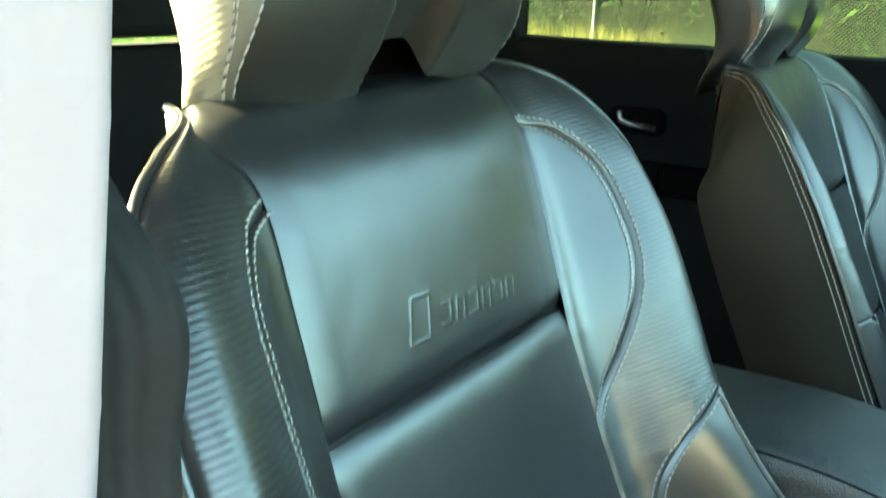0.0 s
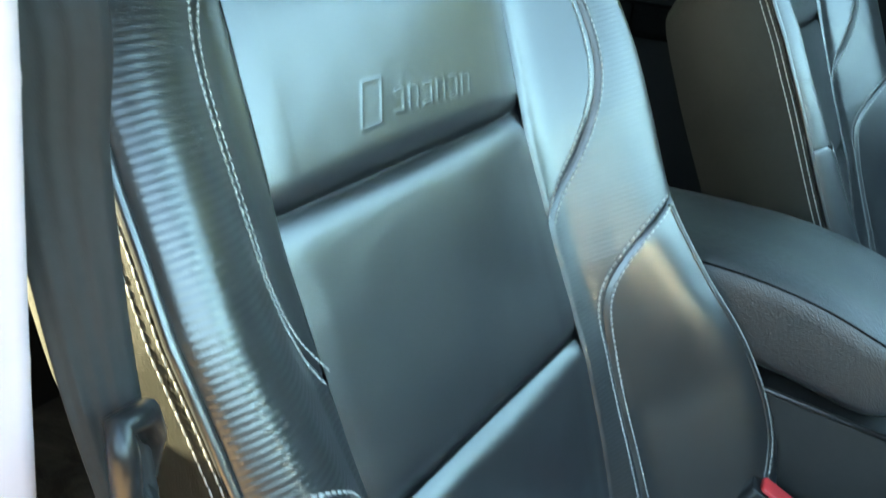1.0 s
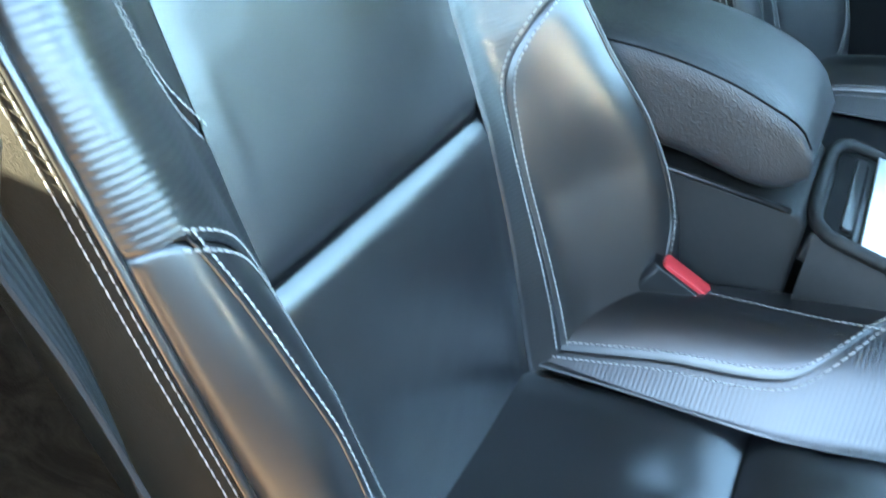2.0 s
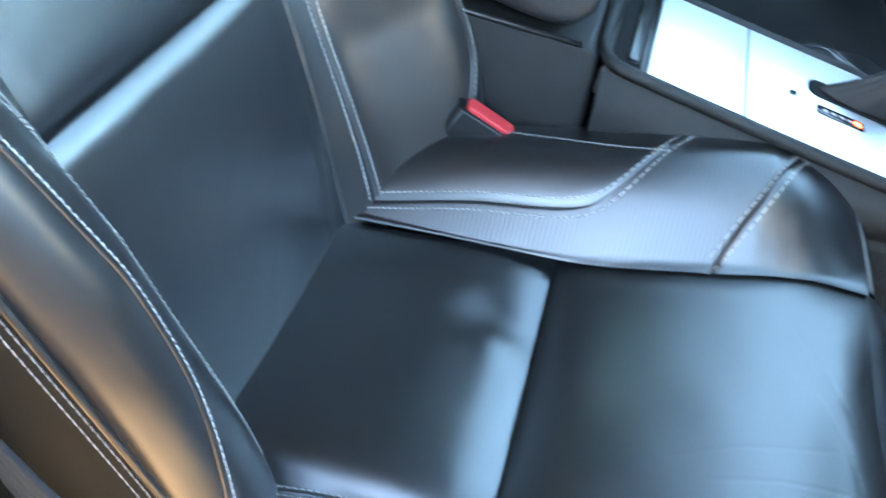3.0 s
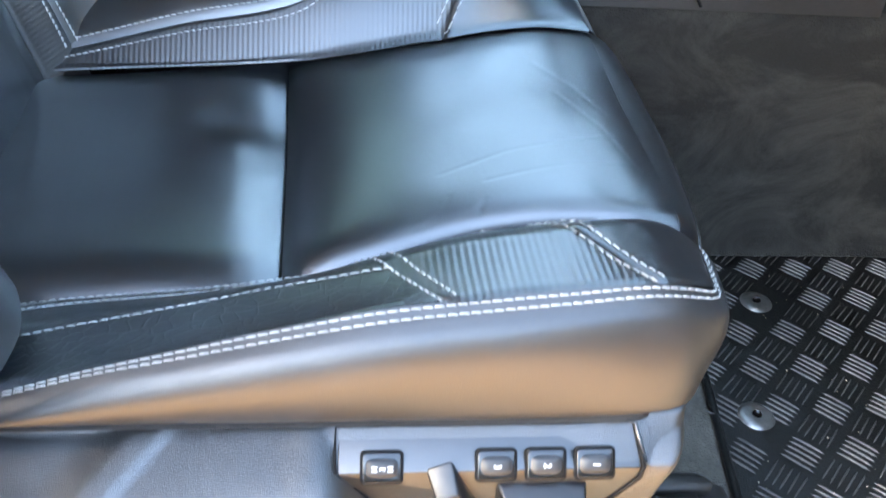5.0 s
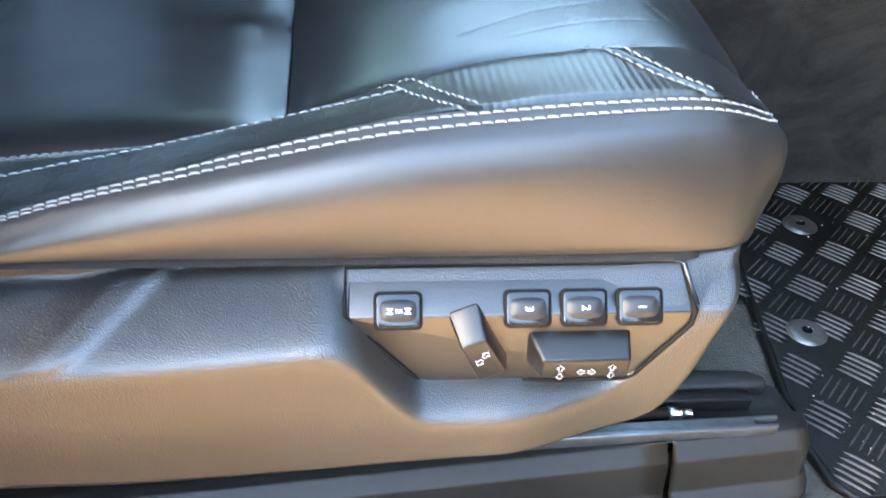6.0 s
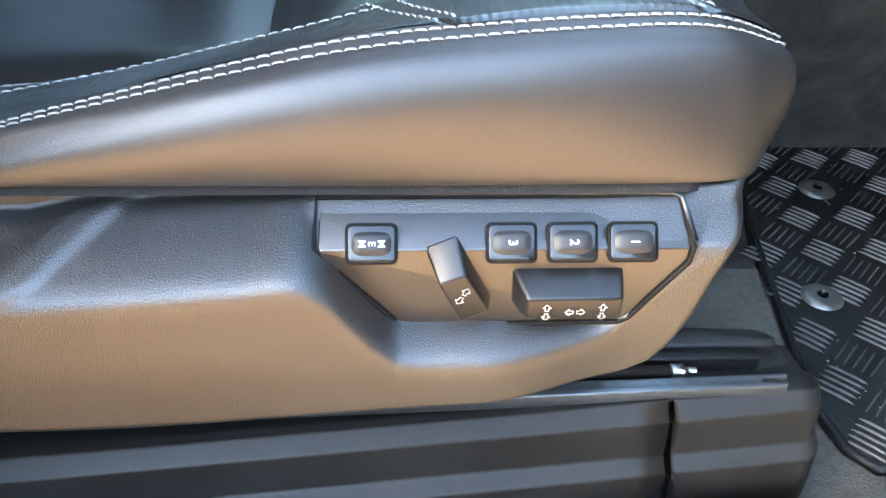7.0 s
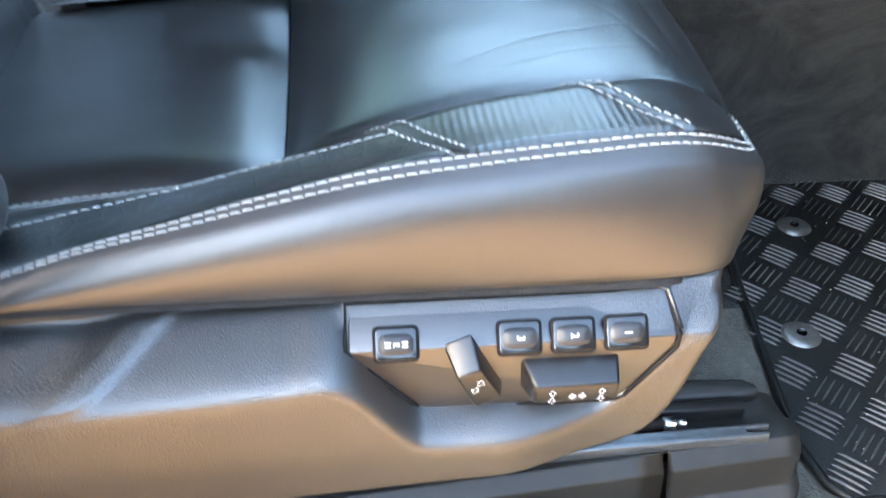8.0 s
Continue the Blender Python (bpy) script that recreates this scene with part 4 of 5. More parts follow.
def build_rail():
    rail = new("seat_rail")
    tagged(rail, "black steel seat rail with plastic cover on the carpet", "seat rail")
    # cover: one profile drawn along the sill
    def cover(x0, x1, nm):
        prof = [(-0.158, 0.045), (-0.160, 0.118), (-0.185, 0.122), (-0.2065, 0.129), (-0.2140, 0.1305), (-0.2240, 0.1220), (-0.2270, 0.0970), (-0.2365, 0.0905), (-0.2385, 0.0420)]
        path = [Vector((*prof[0], 0))]
        for a, b, c in zip(prof, prof[1:], prof[2:]):
            a, b, c = Vector((*a, 0)), Vector((*b, 0)), Vector((*c, 0))
            p = b + (a - b).normalized() * min(0.0014, (a - b).length * 0.3)
            q = b + (c - b).normalized() * min(0.0014, (c - b).length * 0.3)
            path.append(p + (a - b).normalized() * min(0.0012, (a - b).length * 0.08))
            path += [p.lerp(b, t).lerp(b.lerp(q, t), t) for t in (0.0, 0.25, 0.5, 0.75, 1.0)]
            path.append(q + (c - b).normalized() * min(0.0012, (c - b).length * 0.08))
        path.append(Vector((*prof[-1], 0)))

        def pt(u, v):
            w = path[round(v * (len(path) - 1))]
            y, z = w.x, w.y
            x = x0 + (x1 - x0) * u
            # the sill runs a touch askew and up to the front
            y += (x - 0.23) * 0.075
            z += (x - 0.23) * 0.012
            if nm == "front_cover":
                e = max(0, (u - 0.8) / 0.2)
                z -= 0.010 * e ** 2 * (z > 0.1) + 0.05 * max(0, e - 0.7) ** 2 * (z > 0.08)
                y += 0.020 * e ** 3 * (y < -0.19)
            return Vector((x, y, z))
        bm = sheet(pt, 30, len(path) - 1)
        bmesh.ops.holes_fill(bm, edges=[e for e in bm.edges if e.is_boundary], sides=200)
        bmesh.ops.recalc_face_normals(bm, faces=bm.faces)
        return part(nm, bm, COVER, rail)
    cover(-0.40, 0.2285, "rear_cover")
    cover(0.2325, 0.3350, "front_cover")
    bm = bmesh.new()
    box(bm, (0.2270, -0.2080, 0.05), (0.2340, -0.165, 0.1275), 0.001)
    part("cover_joint", bm, DARK, rail)
    # steel channel, inner bar, plate and adjusting screw
    bm = bmesh.new()
    slab(bm, [(-0.30, -0.2285), (0.302, -0.2105), (0.304, -0.206), (0.288, -0.2065), (0.288, -0.2035), (0.305, -0.2025), (0.305, -0.1995), (-0.30, -0.2150)], 0.010, Matrix.Translation((0, 0, 0.1275)), 0.0012)
    part("channel", bm, RAIL_STEEL, rail)
    bm = bmesh.new()
    box(bm, (-0.30, -0.1815, 0.118), (0.298, -0.1715, 0.133), 0.002)
    part("inner_bar", bm, GLOSS_SOFT, rail)
    bm = bmesh.new()
    slab(bm, [(-0.3, -0.170), (0.30, -0.166), (0.314, -0.165), (0.3165, -0.158), (0.306, -0.150), (0.24, -0.146), (-0.3, -0.146)], 0.012, Matrix.Translation((0, 0, 0.118)), 0.004)
    part("plate", bm, COVER, rail)
    bm = bmesh.new()
    box(bm, (0.18, -0.202, 0.098), (0.325, -0.168, 0.108), 0.002)
    part("channel_floor", bm, DARK, rail)
    bm = bmesh.new()
    tube(bm, [(0.10, -0.1900, 0.1305), (0.236, -0.1900, 0.1305)], 0.0046, 12)
    screw = part("spindle", bm, DARK, rail)
    bm = bmesh.new()
    tube(bm, [(0.236, -0.1900, 0.1305), (0.2375, -0.1900, 0.1305), (0.2376, -0.1900, 0.1305), (0.2445, -0.1900, 0.1305)], 0.0052, 6)
    tube(bm, [(0.2445, -0.1900, 0.1305), (0.2525, -0.1900, 0.1305)], 0.0028, 10)
    part("screw", bm, STEEL, screw, "bright steel screw end")
    return rail


RAIL_STEEL = material("blued_black_steel", (0.12, 0.13, 0.14), 0.3, metal=0.8, stain=0.3)
COVER = material("grained_grey_black_plastic", (0.012, 0.0113, 0.0105), 0.42, spec=0.26, grain=0.2, grain_scale=2200, stain=0.4, rough_var=0.08)
build_rail()

# ---- buckle and belt ----
def build_buckle():
    b = new("belt_buckle")
    tagged(b, "black seat belt buckle with red release button", "belt buckle")
    d = (Vector((0.048, 0.006, -0.025))).normalized()
    side = Vector((-d.y, d.x, 0)).normalized()
    m = basis(Vector((-0.111, 0.236, 0.3895)), d, side)
    bm = bmesh.new()
    slab(bm, rounded(0.066, 0.030, 0.008), 0.060, m @ Matrix.Translation((0, 0, -0.062)), 0.003)
    part("body", bm, GLOSS_SOFT, b)
    bm = bmesh.new()
    slab(bm, rounded(0.052, 0.019, 0.005), 0.006, m @ Matrix.Translation((0.002, 0, -0.004)), 0.002, 3)
    part("release_button", bm, RED, b, "red release button")
    bm = bmesh.new()
    tube(bm, [m @ Vector((0, 0, -0.05)), m @ Vector((0, 0, -0.16)), (-0.13, 0.245, 0.12)], 0.010, 8, squash=0.5)
    part("stalk", bm, DARK, b)
    return b


build_buckle()


def ribbon(bm, pts, widths, thick=0.0012):
    """A strap along points; widths are the half-width vectors there."""
    c, w = line(pts), line(widths)

    def pt(u, v):
        p, h = Vector(c(u)), Vector(w(u))
        t = Vector(c(min(u + 0.01, 1))) - Vector(c(max(u - 0.01, 0)))
        n = t.cross(h).normalized() * thick
        k = v * 4
        corners = [p - h + n, p + h + n, p + h - n, p - h - n, p - h + n]
        i = min(int(k), 3)
        return corners[i].lerp(corners[i + 1], k - i)
    sheet(pt, 60, 16, bm, uv=lambda u, v: ((v * 4 % 2 if v < 0.5 else 2 - v * 4 % 2) * 0.024, u * 0.5))
    bmesh.ops.remove_doubles(bm, verts=bm.verts, dist=1e-6)
    bmesh.ops.recalc_face_normals(bm, faces=bm.faces)
    return bm


def build_belt():
    b = new("seat_belt")
    tagged(b, "black woven seat belt hanging beside the pillar", "seat belt")
    bm = ribbon(bmesh.new(), [(-0.40, -0.325, 1.12), (-0.362, -0.320, 0.96), (-0.330, -0.316, 0.905), (-0.3010, -0.312, 0.868), (-0.304, -0.312, 0.82), (-0.302, -0.312, 0.78), (-0.2995, -0.311, 0.74), (-0.294, -0.310, 0.70), (-0.292, -0.309, 0.682)],
                [(0.019, 0.010, 0.004), (0.018, 0.010, 0.004), (0.017, 0.010, 0.006), (0.0165, 0.010, 0.005), (0.0158, 0.012, 0.002), (0.014, 0.014, 0.001), (0.0090, 0.013, 0.0), (0.0050, 0.012, 0.0), (0.004, 0.010, 0.0)])
    part("webbing", bm, WEBBING, b)
    bm = ribbon(bmesh.new(), [(-0.288, -0.309, 0.688), (-0.272, -0.308, 0.662), (-0.254, -0.307, 0.628), (-0.227, -0.306, 0.555), (-0.195, -0.307, 0.494), (-0.168, -0.306, 0.445), (-0.156, -0.300, 0.39), (-0.158, -0.286, 0.30)],
                [(0.002, -0.008, 0.001), (0.004, -0.008, 0.002), (0.006, -0.007, 0.004), (0.014, -0.003, 0.010), (0.017, -0.002, 0.011), (0.017, -0.002, 0.010), (0.017, 0.0, 0.006), (0.018, 0, 0.0)])
    part("lap_webbing", bm, WEBBING, b)
    bm = bmesh.new()
    tube(bm, [(-0.281, -0.318, 0.727), (-0.277, -0.320, 0.718), (-0.278, -0.320, 0.698), (-0.286, -0.318, 0.680), (-0.297, -0.312, 0.669), (-0.303, -0.302, 0.668), (-0.300, -0.296, 0.684), (-0.292, -0.296, 0.706), (-0.284, -0.304, 0.724)], 0.0056, 10, closed=True)
    part("guide", bm, GLOSS_SOFT, b)
    bm = bmesh.new()
    m = basis(Vector((-0.2970, -0.310, 0.651)), (-0.72, 0.69, 0), (0.05, 0, 1))
    slab(bm, [(-0.006, -0.017), (0.006, -0.017), (0.007, 0.02), (-0.007, 0.02)], 0.002, m, 0.0004)
    part("tongue", bm, BRASS, b, "plated steel tongue")
    return b


build_belt()

# ---- centre console ----
SLOPE = 0.2
TRIM = basis((0.0, 0.268, 0.4525), (1, 0, -SLOPE), (0, 1, 0))


def build_console():
    c = new("centre_console")
    tagged(c, "black plastic centre console with brushed aluminium panel", "console")
    # rear box under the armrest
    bm = bmesh.new()
    slab(bm, [(-0.40, 0.04), (-0.022, 0.04), (-0.026, 0.452), (-0.035, 0.462), (-0.40, 0.485)], 0.165, basis((0, 0.438, 0), (1, 0, 0), (0, 0, 1)), 0.004)
    part("rear_box", bm, MATT_PLASTIC, c)
    bm = bmesh.new()
    tube(bm, [(-0.40, 0.272, 0.4865), (-0.15, 0.272, 0.4715), (-0.042, 0.272, 0.4645)], 0.0028, 8)
    part("bright_edge", bm, SMOOTH_PLASTIC, c)
    # armrest lid, padded
    top = fn([(-0.40, 0.578), (-0.22, 0.584), (-0.15, 0.578), (-0.09, 0.562), (-0.055, 0.540), (-0.038, 0.510)])
    bot = fn([(-0.40, 0.498), (-0.155, 0.484), (-0.085, 0.472), (-0.055, 0.474), (-0.038, 0.492)])

    def lid(u, v):
        x = -0.40 + 0.362 * u
        a = 2 * math.pi * v
        cc, q = math.cos(a), math.sin(a)
        e = 0.34
        half = 0.088 - 0.012 * sstep(u, 0.86, 1.0)
        zc, zh = (top(x) + bot(x)) / 2, (top(x) - bot(x)) / 2
        y = 0.356 + half * math.copysign(abs(cc) ** e, cc)
        z = zc + zh * math.copysign(abs(q) ** e, q)
        if q > 0:
            z += 0.008 * (1 - ((y - 0.356) / 0.09) ** 2)
        return Vector((x, y, z))
    bm = sheet(lid, 46, 72)
    bmesh.ops.remove_doubles(bm, verts=bm.verts, dist=1e-6)
    bmesh.ops.holes_fill(bm, edges=[e for e in bm.edges if e.is_boundary], sides=300)
    bmesh.ops.recalc_face_normals(bm, faces=bm.faces)
    arm = part("armrest_lid", bm, ARM_LEATHER, c, "padded black armrest lid")
    bm = bmesh.new()
    tube(bm, [lid(k / 40 * 0.985, 0.405) + Vector((0, -0.0002, 0.0004)) for k in range(41)], 0.0011, 6)
    part("lid_seam", bm, DARK, arm)
    for y in (0.315, 0.345):
        bm = bmesh.new()
        tube(bm, [Vector((-0.335 + 0.018 * math.cos(t), y, 0.588 + 0.020 * math.sin(t))) for t in [2 * math.pi * k / 24 for k in range(24)]], 0.0016, 6, closed=True)
        part("hinge_ring", bm, GLOSS, arm)
    # forward body and its rim
    def side_body(u, v):
        x = -0.018 + 0.60 * u
        zt = 0.4525 - SLOPE * x - 0.004
        if x > 0.33:
            zt += (x - 0.33) * 0.9
        y = 0.268 - 0.010 * math.sin(math.pi * min(1, v * 1.2)) - 0.012 * v
        return Vector((x, y, zt + (0.336 - zt) * v))
    bm = sheet(side_body, 50, 24)
    bmesh.ops.recalc_face_normals(bm, faces=bm.faces)
    part("side_panel", bm, MATT_PLASTIC, c)
    bm = bmesh.new()
    slab(bm, [(-0.02, 0.0), (0.34, 0.0), (0.34, 0.196), (-0.02, 0.196)], 0.03, TRIM @ Matrix.Translation((0, 0, -0.036)), 0.003)
    part("tray_bed", bm, SMOOTH_PLASTIC, c)
    bm = bmesh.new()
    rim = [(0.334, 0.030), (0.326, 0.010), (0.300, -0.003), (0.0, -0.004), (-0.016, 0.004), (-0.024, 0.03), (-0.026, 0.098), (-0.024, 0.166), (-0.016, 0.192), (0.0, 0.2), (0.318, 0.2)]
    tube(bm, [TRIM @ Vector((x, y, 0.001)) for x, y in [tuple(line(rim)(k / 60)) for k in range(61)]], 0.0065, 10)
    part("rim", bm, MATT_PLASTIC, c)
    # crease line and lower seam along the flank
    bm = bmesh.new()
    tube(bm, [(0.0, 0.2578, 0.412), (0.10, 0.2562, 0.388), (0.2, 0.2530, 0.368)], 0.0010, 6)
    part("flank_crease", bm, SMOOTH_PLASTIC, c)
    bm = bmesh.new()
    tube(bm, [(0.331, 0.2600, 0.419), (0.354, 0.2545, 0.390), (0.387, 0.2510, 0.342)], 0.0016, 6)
    part("flank_seam", bm, DARK, c)
    # aluminium panels
    for x0, x1 in ((0.020, 0.1165), (0.1180, 0.330)):
        bm = bmesh.new()
        out = [(x0, 0.004), (x1, 0.004), (x1, 0.192), (x0, 0.192)] if x1 < 0.2 else [(x0, 0.004), (0.292, 0.004), (0.314, 0.010), (0.325, 0.020), (x1, 0.036), (x1, 0.174), (0.305, 0.186), (0.285, 0.192), (x0, 0.192)]
        slab(bm, out, 0.004, TRIM @ Matrix.Translation((0, 0, 0.0005)), 0.0012)
        part("aluminium_panel", bm, ALU, c, "brushed aluminium panel")
    # open tray behind the panels
    bm = bmesh.new()
    slab(bm, rounded(0.030, 0.165, 0.010), 0.002, TRIM @ Matrix.Translation((0.0, 0.098, -0.004)), 0.0005)
    part("tray", bm, DARK, c)
    bm = bmesh.new()
    slab(bm, rounded(0.010, 0.150, 0.004), 0.006, TRIM @ Matrix.Translation((0.006, 0.098, -0.004)), 0.002)
    part("tray_shutter", bm, SMOOTH_PLASTIC, c)
    # selector gate: boot slot, window with red mark, small button
    bm = bmesh.new()
    slab(bm, rounded(0.105, 0.034, 0.012), 0.003, TRIM @ Matrix.Translation((0.236, 0.120, 0.003)), 0.001)
    part("gate_slot", bm, DARK, c)
    bm = bmesh.new()
    slab(bm, rounded(0.050, 0.016, 0.003), 0.0016, TRIM @ Matrix.Translation((0.216, 0.078, 0.0042)), 0.0005)
    win = part("gear_window", bm, GLOSS, c, "dark gear indicator window")
    for k in range(4):
        bm = bmesh.new()
        box(bm, (0.198 + k * 0.0085, 0.076, 0.0058), (0.2025 + k * 0.0085, 0.080, 0.0062), 0.0, TRIM)
        part("gear_mark", bm, MARK, win)
    bm = bmesh.new()
    box(bm, (0.231, 0.0745, 0.0058), (0.237, 0.0815, 0.0064), 0.0, TRIM)
    part("gear_mark", bm, RED_GLOW, win, "lit red gear mark")
    bm = bmesh.new()
    slab(bm, rounded(0.008, 0.008, 0.0015), 0.002, TRIM @ Matrix.Translation((0.166, 0.088, 0.004)), 0.0006)
    part("lock_button", bm, GLOSS, c)
    bm = bmesh.new()
    prof = [(0.000, 0.044, 0.014), (0.018, 0.030, 0.012), (0.04, 0.018, 0.010), (0.06, 0.014, 0.009), (0.085, 0.011, 0.010), (0.105, 0.020, 0.017), (0.135, 0.026, 0.022), (0.155, 0.020, 0.018), (0.163, 0.006, 0.006)]
    pf = fn([(p[0], p[1], p[2]) for p in prof])

    def lever(u, v):
        h = 0.163 * u
        a, b = pf(h)
        t = 2 * math.pi * v
        return TRIM @ Vector((0.236 + 0.5 * h + a * math.cos(t), 0.122 + b * math.sin(t) + 0.0015 * math.sin(9 * t) * (h < 0.06), 0.004 + h))
    sheet(lever, 40, 28, bm)
    bmesh.ops.remove_doubles(bm, verts=bm.verts, dist=1e-6)
    bmesh.ops.holes_fill(bm, edges=[e for e in bm.edges if e.is_boundary], sides=100)
    bmesh.ops.recalc_face_normals(bm, faces=bm.faces)
    part("gear_lever", bm, MATT_PLASTIC, c, "black leather gear lever and boot")
    # padded foot and lower end of the sloping control panel
    bm = bmesh.new()
    slab(bm, rounded(0.036, 0.225, 0.016), 0.030, TRIM @ Matrix.Translation((0.338, 0.178, -0.002)), 0.012, 4)
    part("panel_foot", bm, GLOSS_SOFT, c)
    at = basis((0.418, 0.445, 0.462), (0.62, 0, 0.78), (0, 1, 0))
    bm = bmesh.new()
    slab(bm, rounded(0.135, 0.200, 0.02), 0.030, at @ Matrix.Translation((0, 0, -0.03)), 0.006, 3)
    stack = part("control_panel", bm, SMOOTH_PLASTIC, c)
    bm = bmesh.new()
    tube(bm, [at @ Vector((-0.064, -0.09 + 0.18 * k / 8, 0.002)) for k in range(9)], 0.003, 8)
    part("bright_strip", bm, ALU, stack, "bright metal strip")
    key_row = [(i, j) for i in range(4) for j in range(5)]
    for i, j in key_row:
        bm = bmesh.new()
        slab(bm, rounded(0.014, 0.022, 0.004), 0.006, at @ Matrix.Translation((-0.044 + i * 0.022, -0.066 + j * 0.033, 0.001)), 0.002)
        part("key", bm, SMOOTH_PLASTIC, stack)
    return c


ARM_LEATHER = material("grained_armrest_vinyl", (0.016, 0.0165, 0.0175), 0.36, spec=0.8, grain=0.9, grain_scale=700, stain=0.2, rough_var=0.05)
RED_GLOW = bpy.data.materials.new("lit_red_mark")
RED_GLOW.use_nodes = True
RED_GLOW.node_tree.nodes["Principled BSDF"].inputs["Emission Color"].default_value = (1.0, 0.06, 0.02, 1)
RED_GLOW.node_tree.nodes["Principled BSDF"].inputs["Emission Strength"].default_value = 0.8
RED_GLOW.node_tree.nodes["Principled BSDF"].inputs["Base Color"].default_value = (0.6, 0.03, 0.02, 1)
build_console()

# ---- steering wheel ----
def build_wheel():
    w = new("steering_wheel")
    tagged(w, "black leather steering wheel with bright metal inlay", "steering wheel")
    m = basis((0.372, 0.09, 0.655), (0, -1, 0), (0.42, 0, 0.91))
    R = 0.170
    bm = bmesh.new()
    tube(bm, [m @ Vector((R * math.cos(2 * math.pi * k / 72), R * math.sin(2 * math.pi * k / 72), 0)) for k in range(72)], 0.0155, 14, closed=True)
    part("rim", bm, DULL, w)
    bm = bmesh.new()
    tube(bm, [m @ Vector(((R - 0.012) * math.cos(2 * math.pi * k / 72), (R - 0.012) * math.sin(2 * math.pi * k / 72), 0.010)) for k in range(72)], 0.0012, 8, closed=True)
    part("seam", bm, THREAD, w)
    bm = bmesh.new()
    slab(bm, rounded(0.15, 0.13, 0.04), 0.05, m @ Matrix.Translation((0, 0, -0.02)), 0.012, 3)
    part("airbag_cover", bm, SMOOTH_PLASTIC, w)
    for a in (-1, 1):
        bm = bmesh.new()
        slab(bm, [(a * 0.06, 0.02), (a * 0.17, 0.015), (a * 0.17, -0.02), (a * 0.06, -0.03)], 0.016, m @ Matrix.Translation((0, 0, -0.006)), 0.004)
        part("spoke", bm, ALU, w)
    bm = bmesh.new()
    slab(bm, [(-0.03, -0.05), (0.03, -0.05), (0.045, -0.172), (-0.045, -0.172)], 0.016, m @ Matrix.Translation((0, 0, -0.006)), 0.004)
    part("lower_spoke", bm, SMOOTH_PLASTIC, w)
    bm = bmesh.new()
    tube(bm, [m @ Vector((0, 0, -0.02)), m @ Vector((0, 0, -0.30))], 0.045, 20)
    part("column", bm, SMOOTH_PLASTIC, w)
    return w


build_wheel()

# ---- setting: cabin ----
def struct(name, bm, mat, label="", parent=None, smooth=False):
    ob = link(name, bm, mat, parent, smooth=smooth)
    return tagged(ob, label, "", "", "structure")


